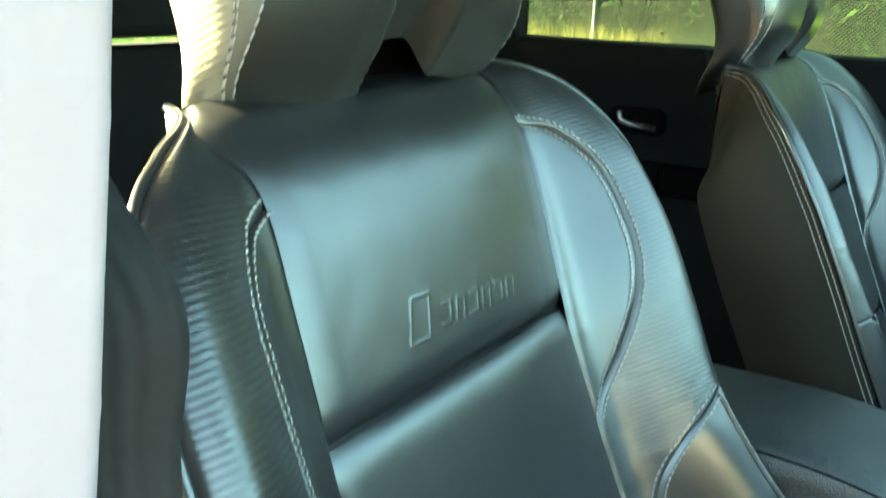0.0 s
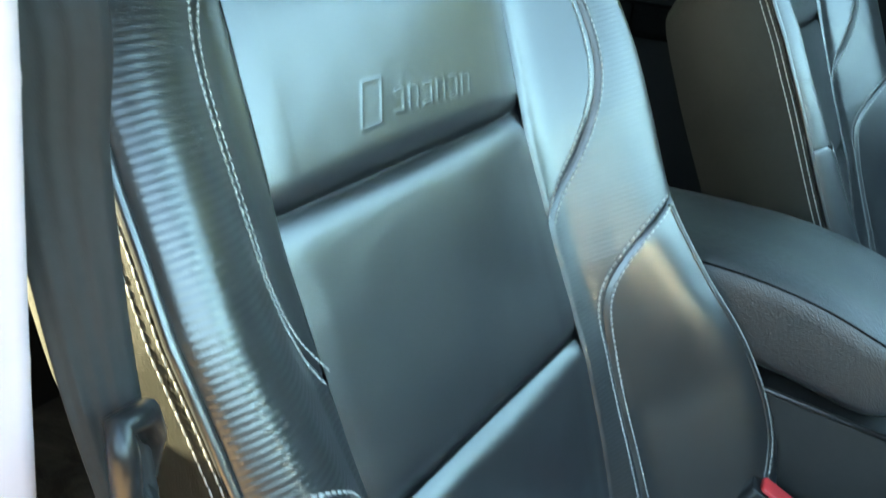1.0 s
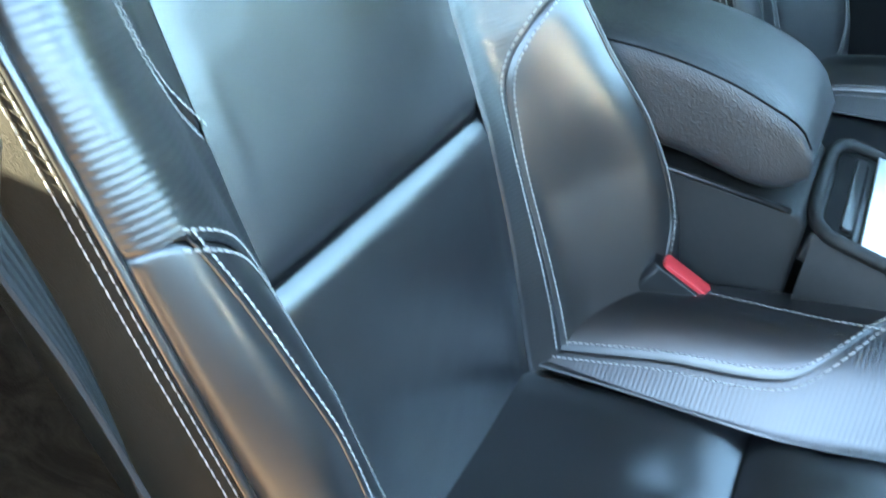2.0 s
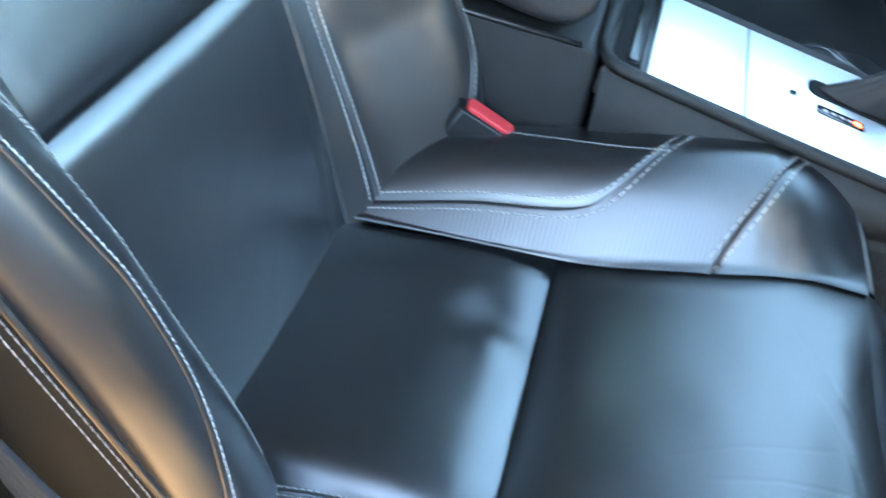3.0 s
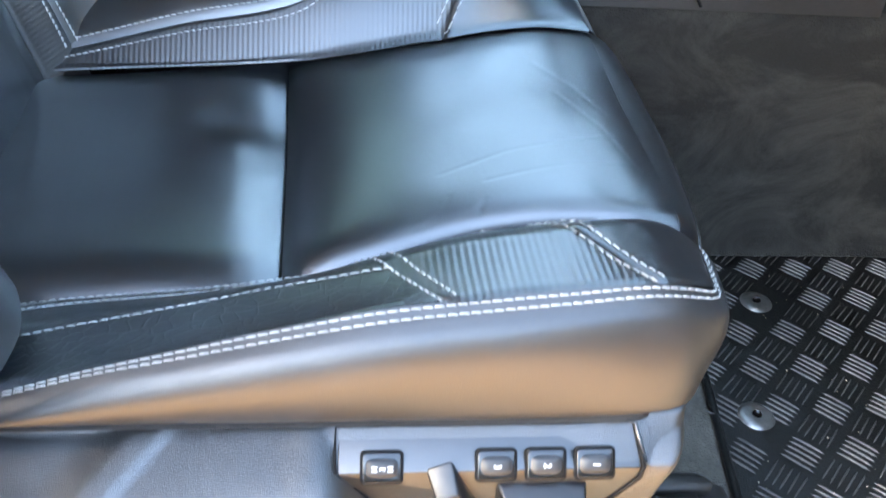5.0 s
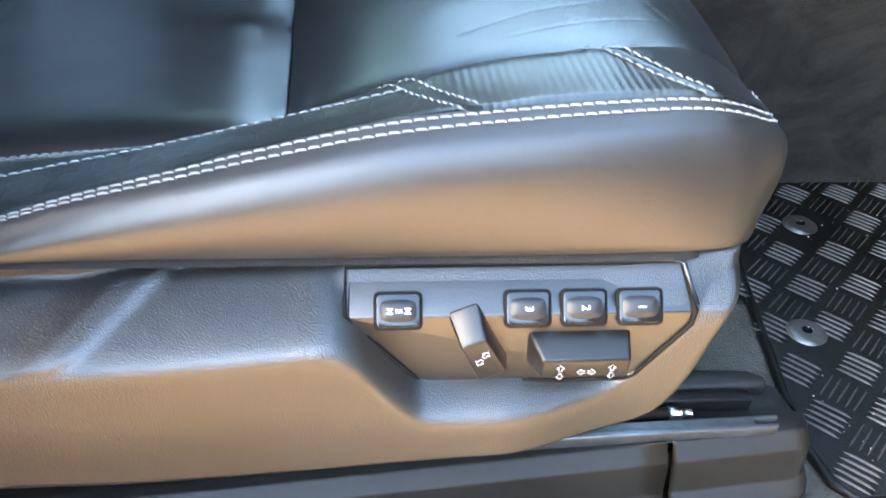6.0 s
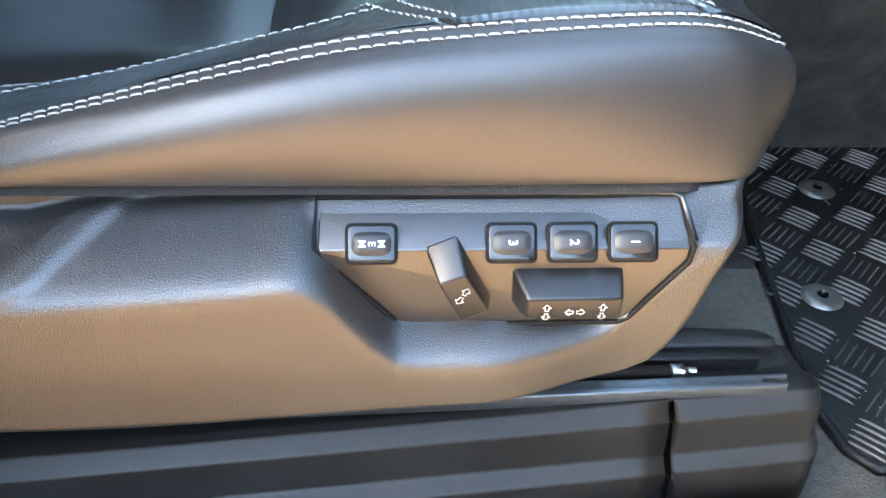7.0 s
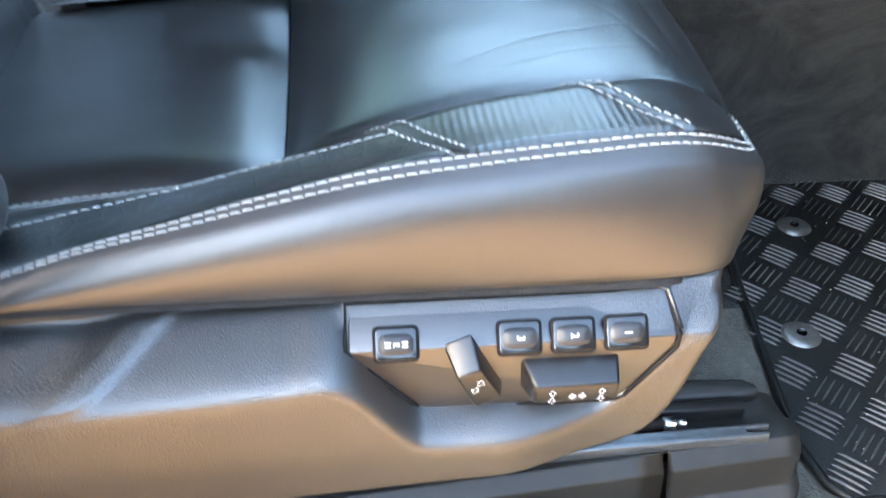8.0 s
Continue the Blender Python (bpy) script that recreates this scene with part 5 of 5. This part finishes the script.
def cabin():
    def carpet(u, v):
        x, y = -1.2 + 2.5 * u, -0.40 + 1.52 * v
        z = 0.040 + 0.0016 * noise.noise(Vector((x * 40, y * 40, 0)))
        z += 0.10 * sstep(x, 0.62, 1.1)
        # tunnel under the console
        z += 0.30 * sstep(y, 0.225, 0.262) * (1 - sstep(y, 0.44, 0.50))
        # up to the sill
        z += 0.046 * (1 - sstep(y, -0.262, -0.232)) + 0.002 * noise.noise(Vector((x * 14, y * 14, 2.0)))
        return Vector((x, y, z))
    struct("floor", sheet(carpet, 160, 260), CARPET, "charcoal carpeted car floor", smooth=True)
    # thin paler sheet over the floor stands in for light from the door
    strip = sheet(lambda u, v: carpet(0.52 + 0.13 * u, 0.28 * v) + Vector((0, 0, 0.0012)), 40, 60)
    struct("carpet_edge", strip, DOORLIT_CARPET, "carpet sheet beside the seat rail, paler for door light", smooth=True)
    bm = bmesh.new()
    box(bm, (-1.25, -0.44, -0.10), (1.3, -0.335, 0.092), 0.012)
    struct("sill_1", bm, DOORLIT_CARPET, "carpet edged door sill")
    bm = bmesh.new()
    box(bm, (-1.25, -0.545, -0.16), (1.3, -0.441, -0.015), 0.012)
    struct("sill_2", bm, DARK, "black plastic outer sill")
    bm = bmesh.new()
    box(bm, (-1.25, -0.455, 1.345), (0.12, 1.06, 1.38), 0.01)
    struct("ceiling", bm, HEADLINER, "charcoal fabric roof lining")
    # the foot flares forward, out of view, to block sun from the seat trim
    bm = bmesh.new()
    slab(bm, [(-0.40, 0.0), (-0.25, 0.0), (-0.26, 0.40), (-0.300, 0.52), (-0.325, 0.62), (-0.303, 0.75), (-0.284, 0.85), (-0.277, 0.89), (-0.270, 0.93), (-0.264, 0.97), (-0.254, 1.1), (-0.248, 1.38), (-0.37, 1.38)], 0.146, basis((0, -0.328, 0), (1, 0, 0), (0, 0, 1)), 0.010, 4)
    struct("pillar_1", bm, WHITE_PAINT, "white painted door pillar", smooth=True)
    # added block, out of view: hides the white foot from the trim's reflections
    bm = bmesh.new()
    box(bm, (-0.41, -0.482, -0.02), (-0.243, -0.320, 0.47), 0.01)
    struct("glare_block", bm, DULL, "added black block round the pillar's foot, against glare")
    # rear door on this side: panel below, open glass above
    bm = bmesh.new()
    box(bm, (-1.25, -0.42, 0.0), (-0.41, -0.36, 0.80), 0.01)
    struct("wall_rear_door", bm, DARK, "black rear door trim")
    # the driver's door stands open
    bm = bmesh.new()
    box(bm, (0.0, 0.0, 0.0), (1.0, 0.09, 0.84), 0.02, pose(0.94, -0.46, 0.04, 0, 0, -112), 3)
    struct("door_1", bm, DULL, "open driver's door with black trim", smooth=True)
    # far side: door trim, pillar and waist rail
    bm = bmesh.new()
    box(bm, (-1.25, 1.10, 0.0), (1.3, 1.16, 0.870), 0.012)
    struct("wall_far", bm, DARK, "black far door trim")
    bm = bmesh.new()
    box(bm, (-1.25, 1.07, 0.60), (1.0, 1.105, 0.66), 0.012)
    struct("trim_2", bm, DULL, "black far door armrest")
    for x in (-0.98, -0.02):
        bm = bmesh.new()
        slab(bm, [(x - 0.03, 0.86), (x + 0.03, 0.86), (x + 0.02, 1.36), (x - 0.04, 1.36)], 0.05, basis((0, 1.14, 0), (1, 0, 0), (0, 0, 1)), 0.008)
        struct("pillar_2" if x < 0 else "pillar_3", bm, DARK, "black far window pillar")
    bm = bmesh.new()
    box(bm, (-1.25, 1.05, 1.315), (0.14, 1.14, 1.37), 0.012)
    struct("trim_3", bm, HEADLINER, "charcoal roof edge trim")
    # rear seat back and parcel shelf, dashboard, bulkhead
    bm = bmesh.new()
    box(bm, (-1.28, -0.36, 0.0), (-1.20, 1.16, 0.86), 0.02)
    # added upper block where a rear window would be, stopping stray sun inside
    box(bm, (-1.28, -0.12, 0.87), (-1.20, 1.16, 1.38), 0.02)
    struct("wall_rear", bm, DARK, "dark rear seat back with an added sun block above")
    bm = bmesh.new()
    slab(bm, [(0.58, 0.46), (0.60, 0.70), (0.65, 0.83), (0.73, 0.865), (0.88, 0.86), (1.00, 0.79), (1.3, 0.79), (1.3, 0.0), (1.22, 0.0), (1.18, 0.3), (0.9, 0.42)], 1.52, basis((0, 1.12, 0), (1, 0, 0), (0, 0, 1)), 0.015, 3)
    struct("wall_dashboard", bm, DULL, "black dashboard")
    bm = bmesh.new()
    box(bm, (0.80, -0.42, 0.0), (1.3, -0.34, 0.80), 0.01)
    struct("wall_kick", bm, DULL, "black footwell side")
    for y in (-0.36, 1.10):
        bm = bmesh.new()
        slab(bm, [(0.08, 1.34), (0.16, 1.36), (1.02, 0.82), (0.94, 0.80)], 0.045, basis((0, y + 0.022, 0), (1, 0, 0), (0, 0, 1)), 0.008)
        struct("pillar_4" if y < 0 else "pillar_5", bm, DARK, "black windscreen pillar")


cabin()


# far door fittings: a pull handle and switch plate catch the light
GLASS = bpy.data.materials.new("tinted_glass")
GLASS.use_nodes = True
_g = GLASS.node_tree.nodes["Principled BSDF"]
_g.inputs["Base Color"].default_value = (0.25, 0.30, 0.22, 1)
_g.inputs["Transmission Weight"].default_value, _g.inputs["Roughness"].default_value, _g.inputs["IOR"].default_value = 1.0, 0.0, 1.02
bm = bmesh.new()
box(bm, (-1.22, 1.122, 0.86), (-0.03, 1.126, 1.34))
pane = struct("window_1", bm, GLASS, "dark tinted rear side window")
pane.visible_shadow = False
CLEAR_GLASS = GLASS.copy()
CLEAR_GLASS.name = "clear_green_glass"
CLEAR_GLASS.node_tree.nodes["Principled BSDF"].inputs["Base Color"].default_value = (0.74, 0.80, 0.76, 1)
bm = bmesh.new()
slab(bm, [(0.14, 1.350), (0.146, 1.353), (0.986, 0.823), (0.980, 0.820)], 1.44, basis((0, 1.10, 0), (1, 0, 0), (0, 0, 1)))
pane = struct("window_2", bm, CLEAR_GLASS, "clear sloping windscreen")
pane.visible_shadow = False
bm = bmesh.new()
slab(bm, [(0.02, 0.865), (0.90, 0.865), (0.16, 1.33), (0.02, 1.33)], 0.004, basis((0, 1.126, 0), (1, 0, 0), (0, 0, 1)))
pane = struct("window_3", bm, CLEAR_GLASS, "clear far front side window")
pane.visible_shadow = False


def build_handle():
    h = new("door_handle")
    tagged(h, "small bright door release lever in a dark recess", "door handle")
    bm = bmesh.new()
    slab(bm, rounded(0.11, 0.05, 0.015), 0.006, basis((-0.69, 1.099, 0.730), (1, 0, 0), (0, 0, 1)), 0.002)
    part("recess", bm, DULL, h)
    bm = bmesh.new()
    tube(bm, [(-0.725, 1.090, 0.745), (-0.718, 1.084, 0.730), (-0.700, 1.084, 0.725), (-0.651, 1.088, 0.720)], 0.005, 8)
    part("lever", bm, STEEL, h)
    bm = bmesh.new()
    slab(bm, rounded(0.05, 0.06, 0.008), 0.010, basis((-0.653, 1.068, 0.632), (1, 0, 0), (0, 0, 1)), 0.002)
    part("switch_plate", bm, DULL, h)


build_handle()

# ---- floor mat ----
def build_mat():
    mat = new("floor_mat")
    tagged(mat, "black rubber heel mat with raised bar tread on the carpet", "floor mat")
    bm = bmesh.new()
    out = [(0.372, -0.145), (0.379, -0.185), (0.392, -0.202), (0.86, -0.215), (0.90, -0.19), (0.90, 0.285), (0.47, 0.285), (0.43, 0.22), (0.40, 0.06)]
    slab(bm, out, 0.005, Matrix.Translation((0, 0, 0.0425)), 0.002)
    base = part("pad", bm, RUBBER, mat)
    bm = bmesh.new()
    tube(bm, [(x, y, 0.046) for x, y in out], 0.0042, 8, closed=True)
    part("edge_binding", bm, RUBBER, mat)
    # two washers with sockets that clip it down
    for x, y in ((0.492, 0.143), (0.428, -0.023)):
        bm = bmesh.new()

        def disc(u, v, x=x, y=y):
            r = 0.003 + 0.0148 * u
            a = 2 * math.pi * v
            z = 0.0516 - 0.0008 * u - 0.0026 * u ** 6 - (0.003 if u < 0.12 else 0)
            return Vector((x + r * math.cos(a), y + r * math.sin(a), z))
        sheet(disc, 14, 36, bm)
        bmesh.ops.remove_doubles(bm, verts=bm.verts, dist=1e-6)
        bmesh.ops.recalc_face_normals(bm, faces=bm.faces)
        w = part("clip_washer", bm, WASHER, mat, "grey metal clip washer")
        bm = bmesh.new()
        tube(bm, [(x, y, 0.048), (x, y, 0.0521)], 0.0046, 16)
        part("socket", bm, GLOSS, w)
    # raised bars, five to a block, blocks turned by turns
    me = bpy.data.meshes.new("tread_bar")
    t = bmesh.new()
    n = 6
    rows = []
    for k in range(n + 1):
        f = k / n * 2 - 1
        w = 0.00082 * math.sqrt(max(0.06, 1 - abs(f) ** 6))
        h = 0.0023 * math.sqrt(max(0.0, 1 - abs(f) ** 4))
        rows.append([t.verts.new((f * 0.0165, -w, 0)), t.verts.new((f * 0.0165, -w * 0.5, h)), t.verts.new((f * 0.0165, w * 0.5, h)), t.verts.new((f * 0.0165, w, 0))])
    for a, b in zip(rows, rows[1:]):
        for j in range(3):
            t.faces.new((a[j], b[j], b[j + 1], a[j + 1]))
    bmesh.ops.recalc_face_normals(t, faces=t.faces)
    for f in t.faces:
        f.smooth = True
    t.to_mesh(me)
    t.free()
    me.materials.append(TREAD)
    rng = random.Random(4)
    cell = 0.0385
    count = 0
    rest = bmesh.new()
    c45 = math.cos(math.pi / 4)
    blocks = []
    for i in range(-16, 24):
        for j in range(-16, 24):
            a, b = i * cell, j * cell
            x, y = 0.455 + (a - b) * c45, 0.04 + (a + b) * c45
            if not (0.40 + 0.012 * (y > 0.1) < x < 0.88 and -0.185 < y < 0.268) or (y > 0.0 and x < 0.398 + 0.22 * max(0, y - 0.06)):
                continue
            if any((x - p) ** 2 + (y - q) ** 2 < 0.024 ** 2 for p, q in ((0.492, 0.143), (0.428, -0.023))):
                continue
            blocks.append((x - 0.45 + abs(y) * 0.3, x, y, (i + j) % 2))
    blocks.sort()
    for _, x, y, odd in blocks:
        ang = math.pi / 4 if odd else -math.pi / 4
        for k in range(5):
            o = (k - 2) * 0.0069
            px, py = x - math.sin(ang) * o, y + math.cos(ang) * o
            m = pose(px, py, 0.0472, 0, 0, math.degrees(ang) + rng.uniform(-1.5, 1.5))
            if count < 290:
                ob = new("tread_bar", me)
                ob.parent = base
                ob.matrix_basis = m
                count += 1
            else:
                tmp = me.copy()
                tmp.transform(m)
                rest.from_mesh(tmp)
                bpy.data.meshes.remove(tmp)
    if len(rest.verts):
        tagged(part("far_tread", rest, TREAD, base), kind="stuff")
    else:
        rest.free()
    return mat


WASHER = material("dull_grey_metal", (0.20, 0.195, 0.18), 0.38, metal=0.85, stain=0.35, rough_var=0.08)
TREAD = material("scuffed_rubber_tread", (0.042, 0.040, 0.036), 0.5, grain=0.5, grain_scale=900, stain=0.7)
build_mat()

def build_crumbs():
    """Dry crumbs and dust trodden into the carpet and the mat."""
    rng = random.Random(11)
    vs, fs = [], []
    for _ in range(150):
        if rng.random() < 0.5:
            x, y, z = rng.uniform(0.1, 0.46), rng.uniform(-0.36, -0.262), 0.0885
        else:
            x, y = rng.uniform(0.40, 0.62), rng.uniform(-0.18, 0.2)
            z = 0.0490
        r = rng.uniform(0.0004, 0.0012)
        k = len(vs)
        vs += [(x + r * rng.uniform(0.6, 1.6), y, z), (x - r * 0.5, y + r * rng.uniform(0.5, 1.2), z), (x - r * 0.5, y - r * 0.8, z), (x, y, z + r * rng.uniform(0.7, 1.3))]
        fs += [(k, k + 1, k + 3), (k + 1, k + 2, k + 3), (k + 2, k, k + 3), (k, k + 2, k + 1)]
    me = bpy.data.meshes.new("crumbs")
    me.from_pydata(vs, [], fs)
    me.materials.append(CRUMB)
    return tagged(new("crumbs", me), "pale dry crumbs scattered on carpet and mat", "crumbs", "", "stuff")


CRUMB = material("pale_crumb", (0.32, 0.27, 0.19), 0.9, stain=0.4)
build_crumbs()

# ---- outdoors ----
def ground(u, v):
    a, r = 2 * math.pi * u, 0.001 + 0.6 * ((1500 / 0.6) ** v - 1)
    return Vector((r * math.cos(a), r * math.sin(a), -0.32 + (0.03 * noise.noise(Vector((r * math.cos(a), r * math.sin(a), 0))) if r > 3 else 0)))


bm = sheet(ground, 96, 60)
bmesh.ops.remove_doubles(bm, verts=bm.verts, dist=1e-4)
bmesh.ops.recalc_face_normals(bm, faces=bm.faces)
struct("ground", bm, DIRT, "dry brown earth around the car", smooth=True)
TREES = material("tree_foliage", (0.036, 0.048, 0.029), 0.9, stain=0.7, grain=1.0, grain_scale=9, spec=0.1)
DARK_HORIZON = material("dark_horizon", (0.024, 0.029, 0.018), 0.9, stain=0.7, grain=1.0, grain_scale=12, spec=0.1)
# added wall, out of view: gives the leather a dark horizon to reflect
bm = bmesh.new()
box(bm, (-7.5, -7.6, -0.4), (16, -6.8, 2.3), 0.2)
struct("wall_horizon", bm, DARK_HORIZON, "unseen dark wall added to darken low reflections")
bm = sheet(lambda u, v: Vector((-40 + 80 * u, 19 + 1.2 * noise.noise(Vector((u * 30, v * 9, 4))), -0.4 + (8.6 + 0.8 * (1 - sstep(u, 0.52, 0.58))) * v * (1 + 0.22 * noise.noise(Vector((u * 22, 0, 1)))))), 160, 24)
struct("backdrop", bm, TREES, "tall dark green tree line behind the lawn", smooth=True)
GRASS = material("sunlit_grass", (0.10, 0.15, 0.035), 0.8, stain=0.6, spec=0.2)
LEAF = material("bush_leaves", (0.07, 0.12, 0.03), 0.6, stain=0.6, spec=0.3)
DRY = material("yellow_seed_grass", (0.26, 0.22, 0.08), 0.8, stain=0.4, spec=0.2)
WIRE = material("galvanised_wire", (0.17, 0.18, 0.16), 0.5, metal=0.7, stain=0.2)


def blades(name, label, mat, count, x0, x1, y0, y1, h0, h1, seed):
    rng = random.Random(seed)
    vs, fs = [], []
    for _ in range(count):
        x, y = rng.uniform(x0, x1), rng.uniform(y0, y1)
        h, a, w = rng.uniform(h0, h1), rng.uniform(0, 6.28), rng.uniform(0.006, 0.014)
        dx, dy = math.cos(a) * w, math.sin(a) * w
        lx, ly = rng.uniform(-0.3, 0.3) * h, rng.uniform(-0.3, 0.3) * h
        k = len(vs)
        vs += [(x - dx, y - dy, -0.35), (x + dx, y + dy, -0.35), (x + dx * 0.6 + lx * 0.4, y + dy * 0.6 + ly * 0.4, -0.32 + h * 0.6), (x - dx * 0.6 + lx * 0.4, y - dy * 0.6 + ly * 0.4, -0.32 + h * 0.6), (x + lx, y + ly, -0.32 + h)]
        fs += [(k, k + 1, k + 2, k + 3), (k + 3, k + 2, k + 4)]
    me = bpy.data.meshes.new(name)
    me.from_pydata(vs, [], fs)
    me.materials.append(mat)
    return tagged(new(name, me), label, "grass", "", "stuff")


blades("grass", "tall sunlit green grass beyond the car", GRASS, 22000, -16, -1, 8.0, 13.5, 0.15, 0.55, 2)
blades("seed_grass", "yellow seeding grass by the fence", DRY, 3500, -12.5, -5, 11.0, 13.6, 0.3, 0.85, 3)
bm = bmesh.new()
box(bm, (-60, 2.4, -0.40), (40, 60, -0.285))
struct("lawn", bm, GRASS, "rough green grass verge")


def build_fence():
    f = new("wire_fence")
    tagged(f, "grey chain link wire fence behind the grass", "fence")
    bm = bmesh.new()
    y, step = 14.0, 0.062
    for k in range(306):
        x = -19.0 + k * step
        for sg in (-1, 1):
            tube(bm, [(x, y, -0.3), (x + sg * 2.2, y + 0.004 * sg, 1.9)], 0.004, 3, cap=False)
    part("mesh", bm, WIRE, f)
    for x in (-16.2, -13.0, -9.8, -6.6, -3.4):
        bm = bmesh.new()
        tube(bm, [(x, y, -0.4), (x, y, 2.0)], 0.03, 10)
        part("post", bm, WIRE, f)


build_fence()


def build_bush(x, y, size, seed):
    rng = random.Random(seed)
    b = new("bush")
    tagged(b, "leafy green bush behind the wire fence", "bush", "bushes")
    bm = bmesh.new()
    tips = []
    for k in range(7):
        a = rng.uniform(0, 6.28)
        tip = Vector((x + math.cos(a) * size * 0.4, y + math.sin(a) * size * 0.3, size * rng.uniform(0.5, 0.9)))
        tube(bm, [(x, y, -0.4), ((x + tip.x) / 2, (y + tip.y) / 2, tip.z * 0.4), tip], lambda u: 0.05 * (1 - u) + 0.008, 6)
        tips.append(tip)
    part("stems", bm, DARK, b)
    vs, fs = [], []
    for _ in range(2600):
        t = rng.choice(tips)
        p = t + Vector((rng.gauss(0, size * 0.22), rng.gauss(0, size * 0.2), rng.gauss(-0.1, size * 0.25)))
        if p.z < -0.3:
            continue
        u = Vector((rng.gauss(0, 1), rng.gauss(0, 1), rng.gauss(0, 1))).normalized() * rng.uniform(0.06, 0.13)
        w = u.orthogonal().normalized() * rng.uniform(0.03, 0.06)
        k = len(vs)
        vs += [p - u, p + w, p + u, p - w]
        fs.append((k, k + 1, k + 2, k + 3))
    me = bpy.data.meshes.new("crown")
    me.from_pydata([tuple(v) for v in vs], [], fs)
    me.materials.append(LEAF)
    ob = new("crown", me)
    ob.parent = b


for n, (x, y, sz) in enumerate(((-17.5, 16.2, 3.0), (-14.8, 16.6, 3.4), (-12.2, 15.8, 2.8), (-9.6, 16.4, 3.4), (-7.2, 17.2, 3.0), (-4.6, 16.6, 3.2))):
    build_bush(x, y, sz, 20 + n)
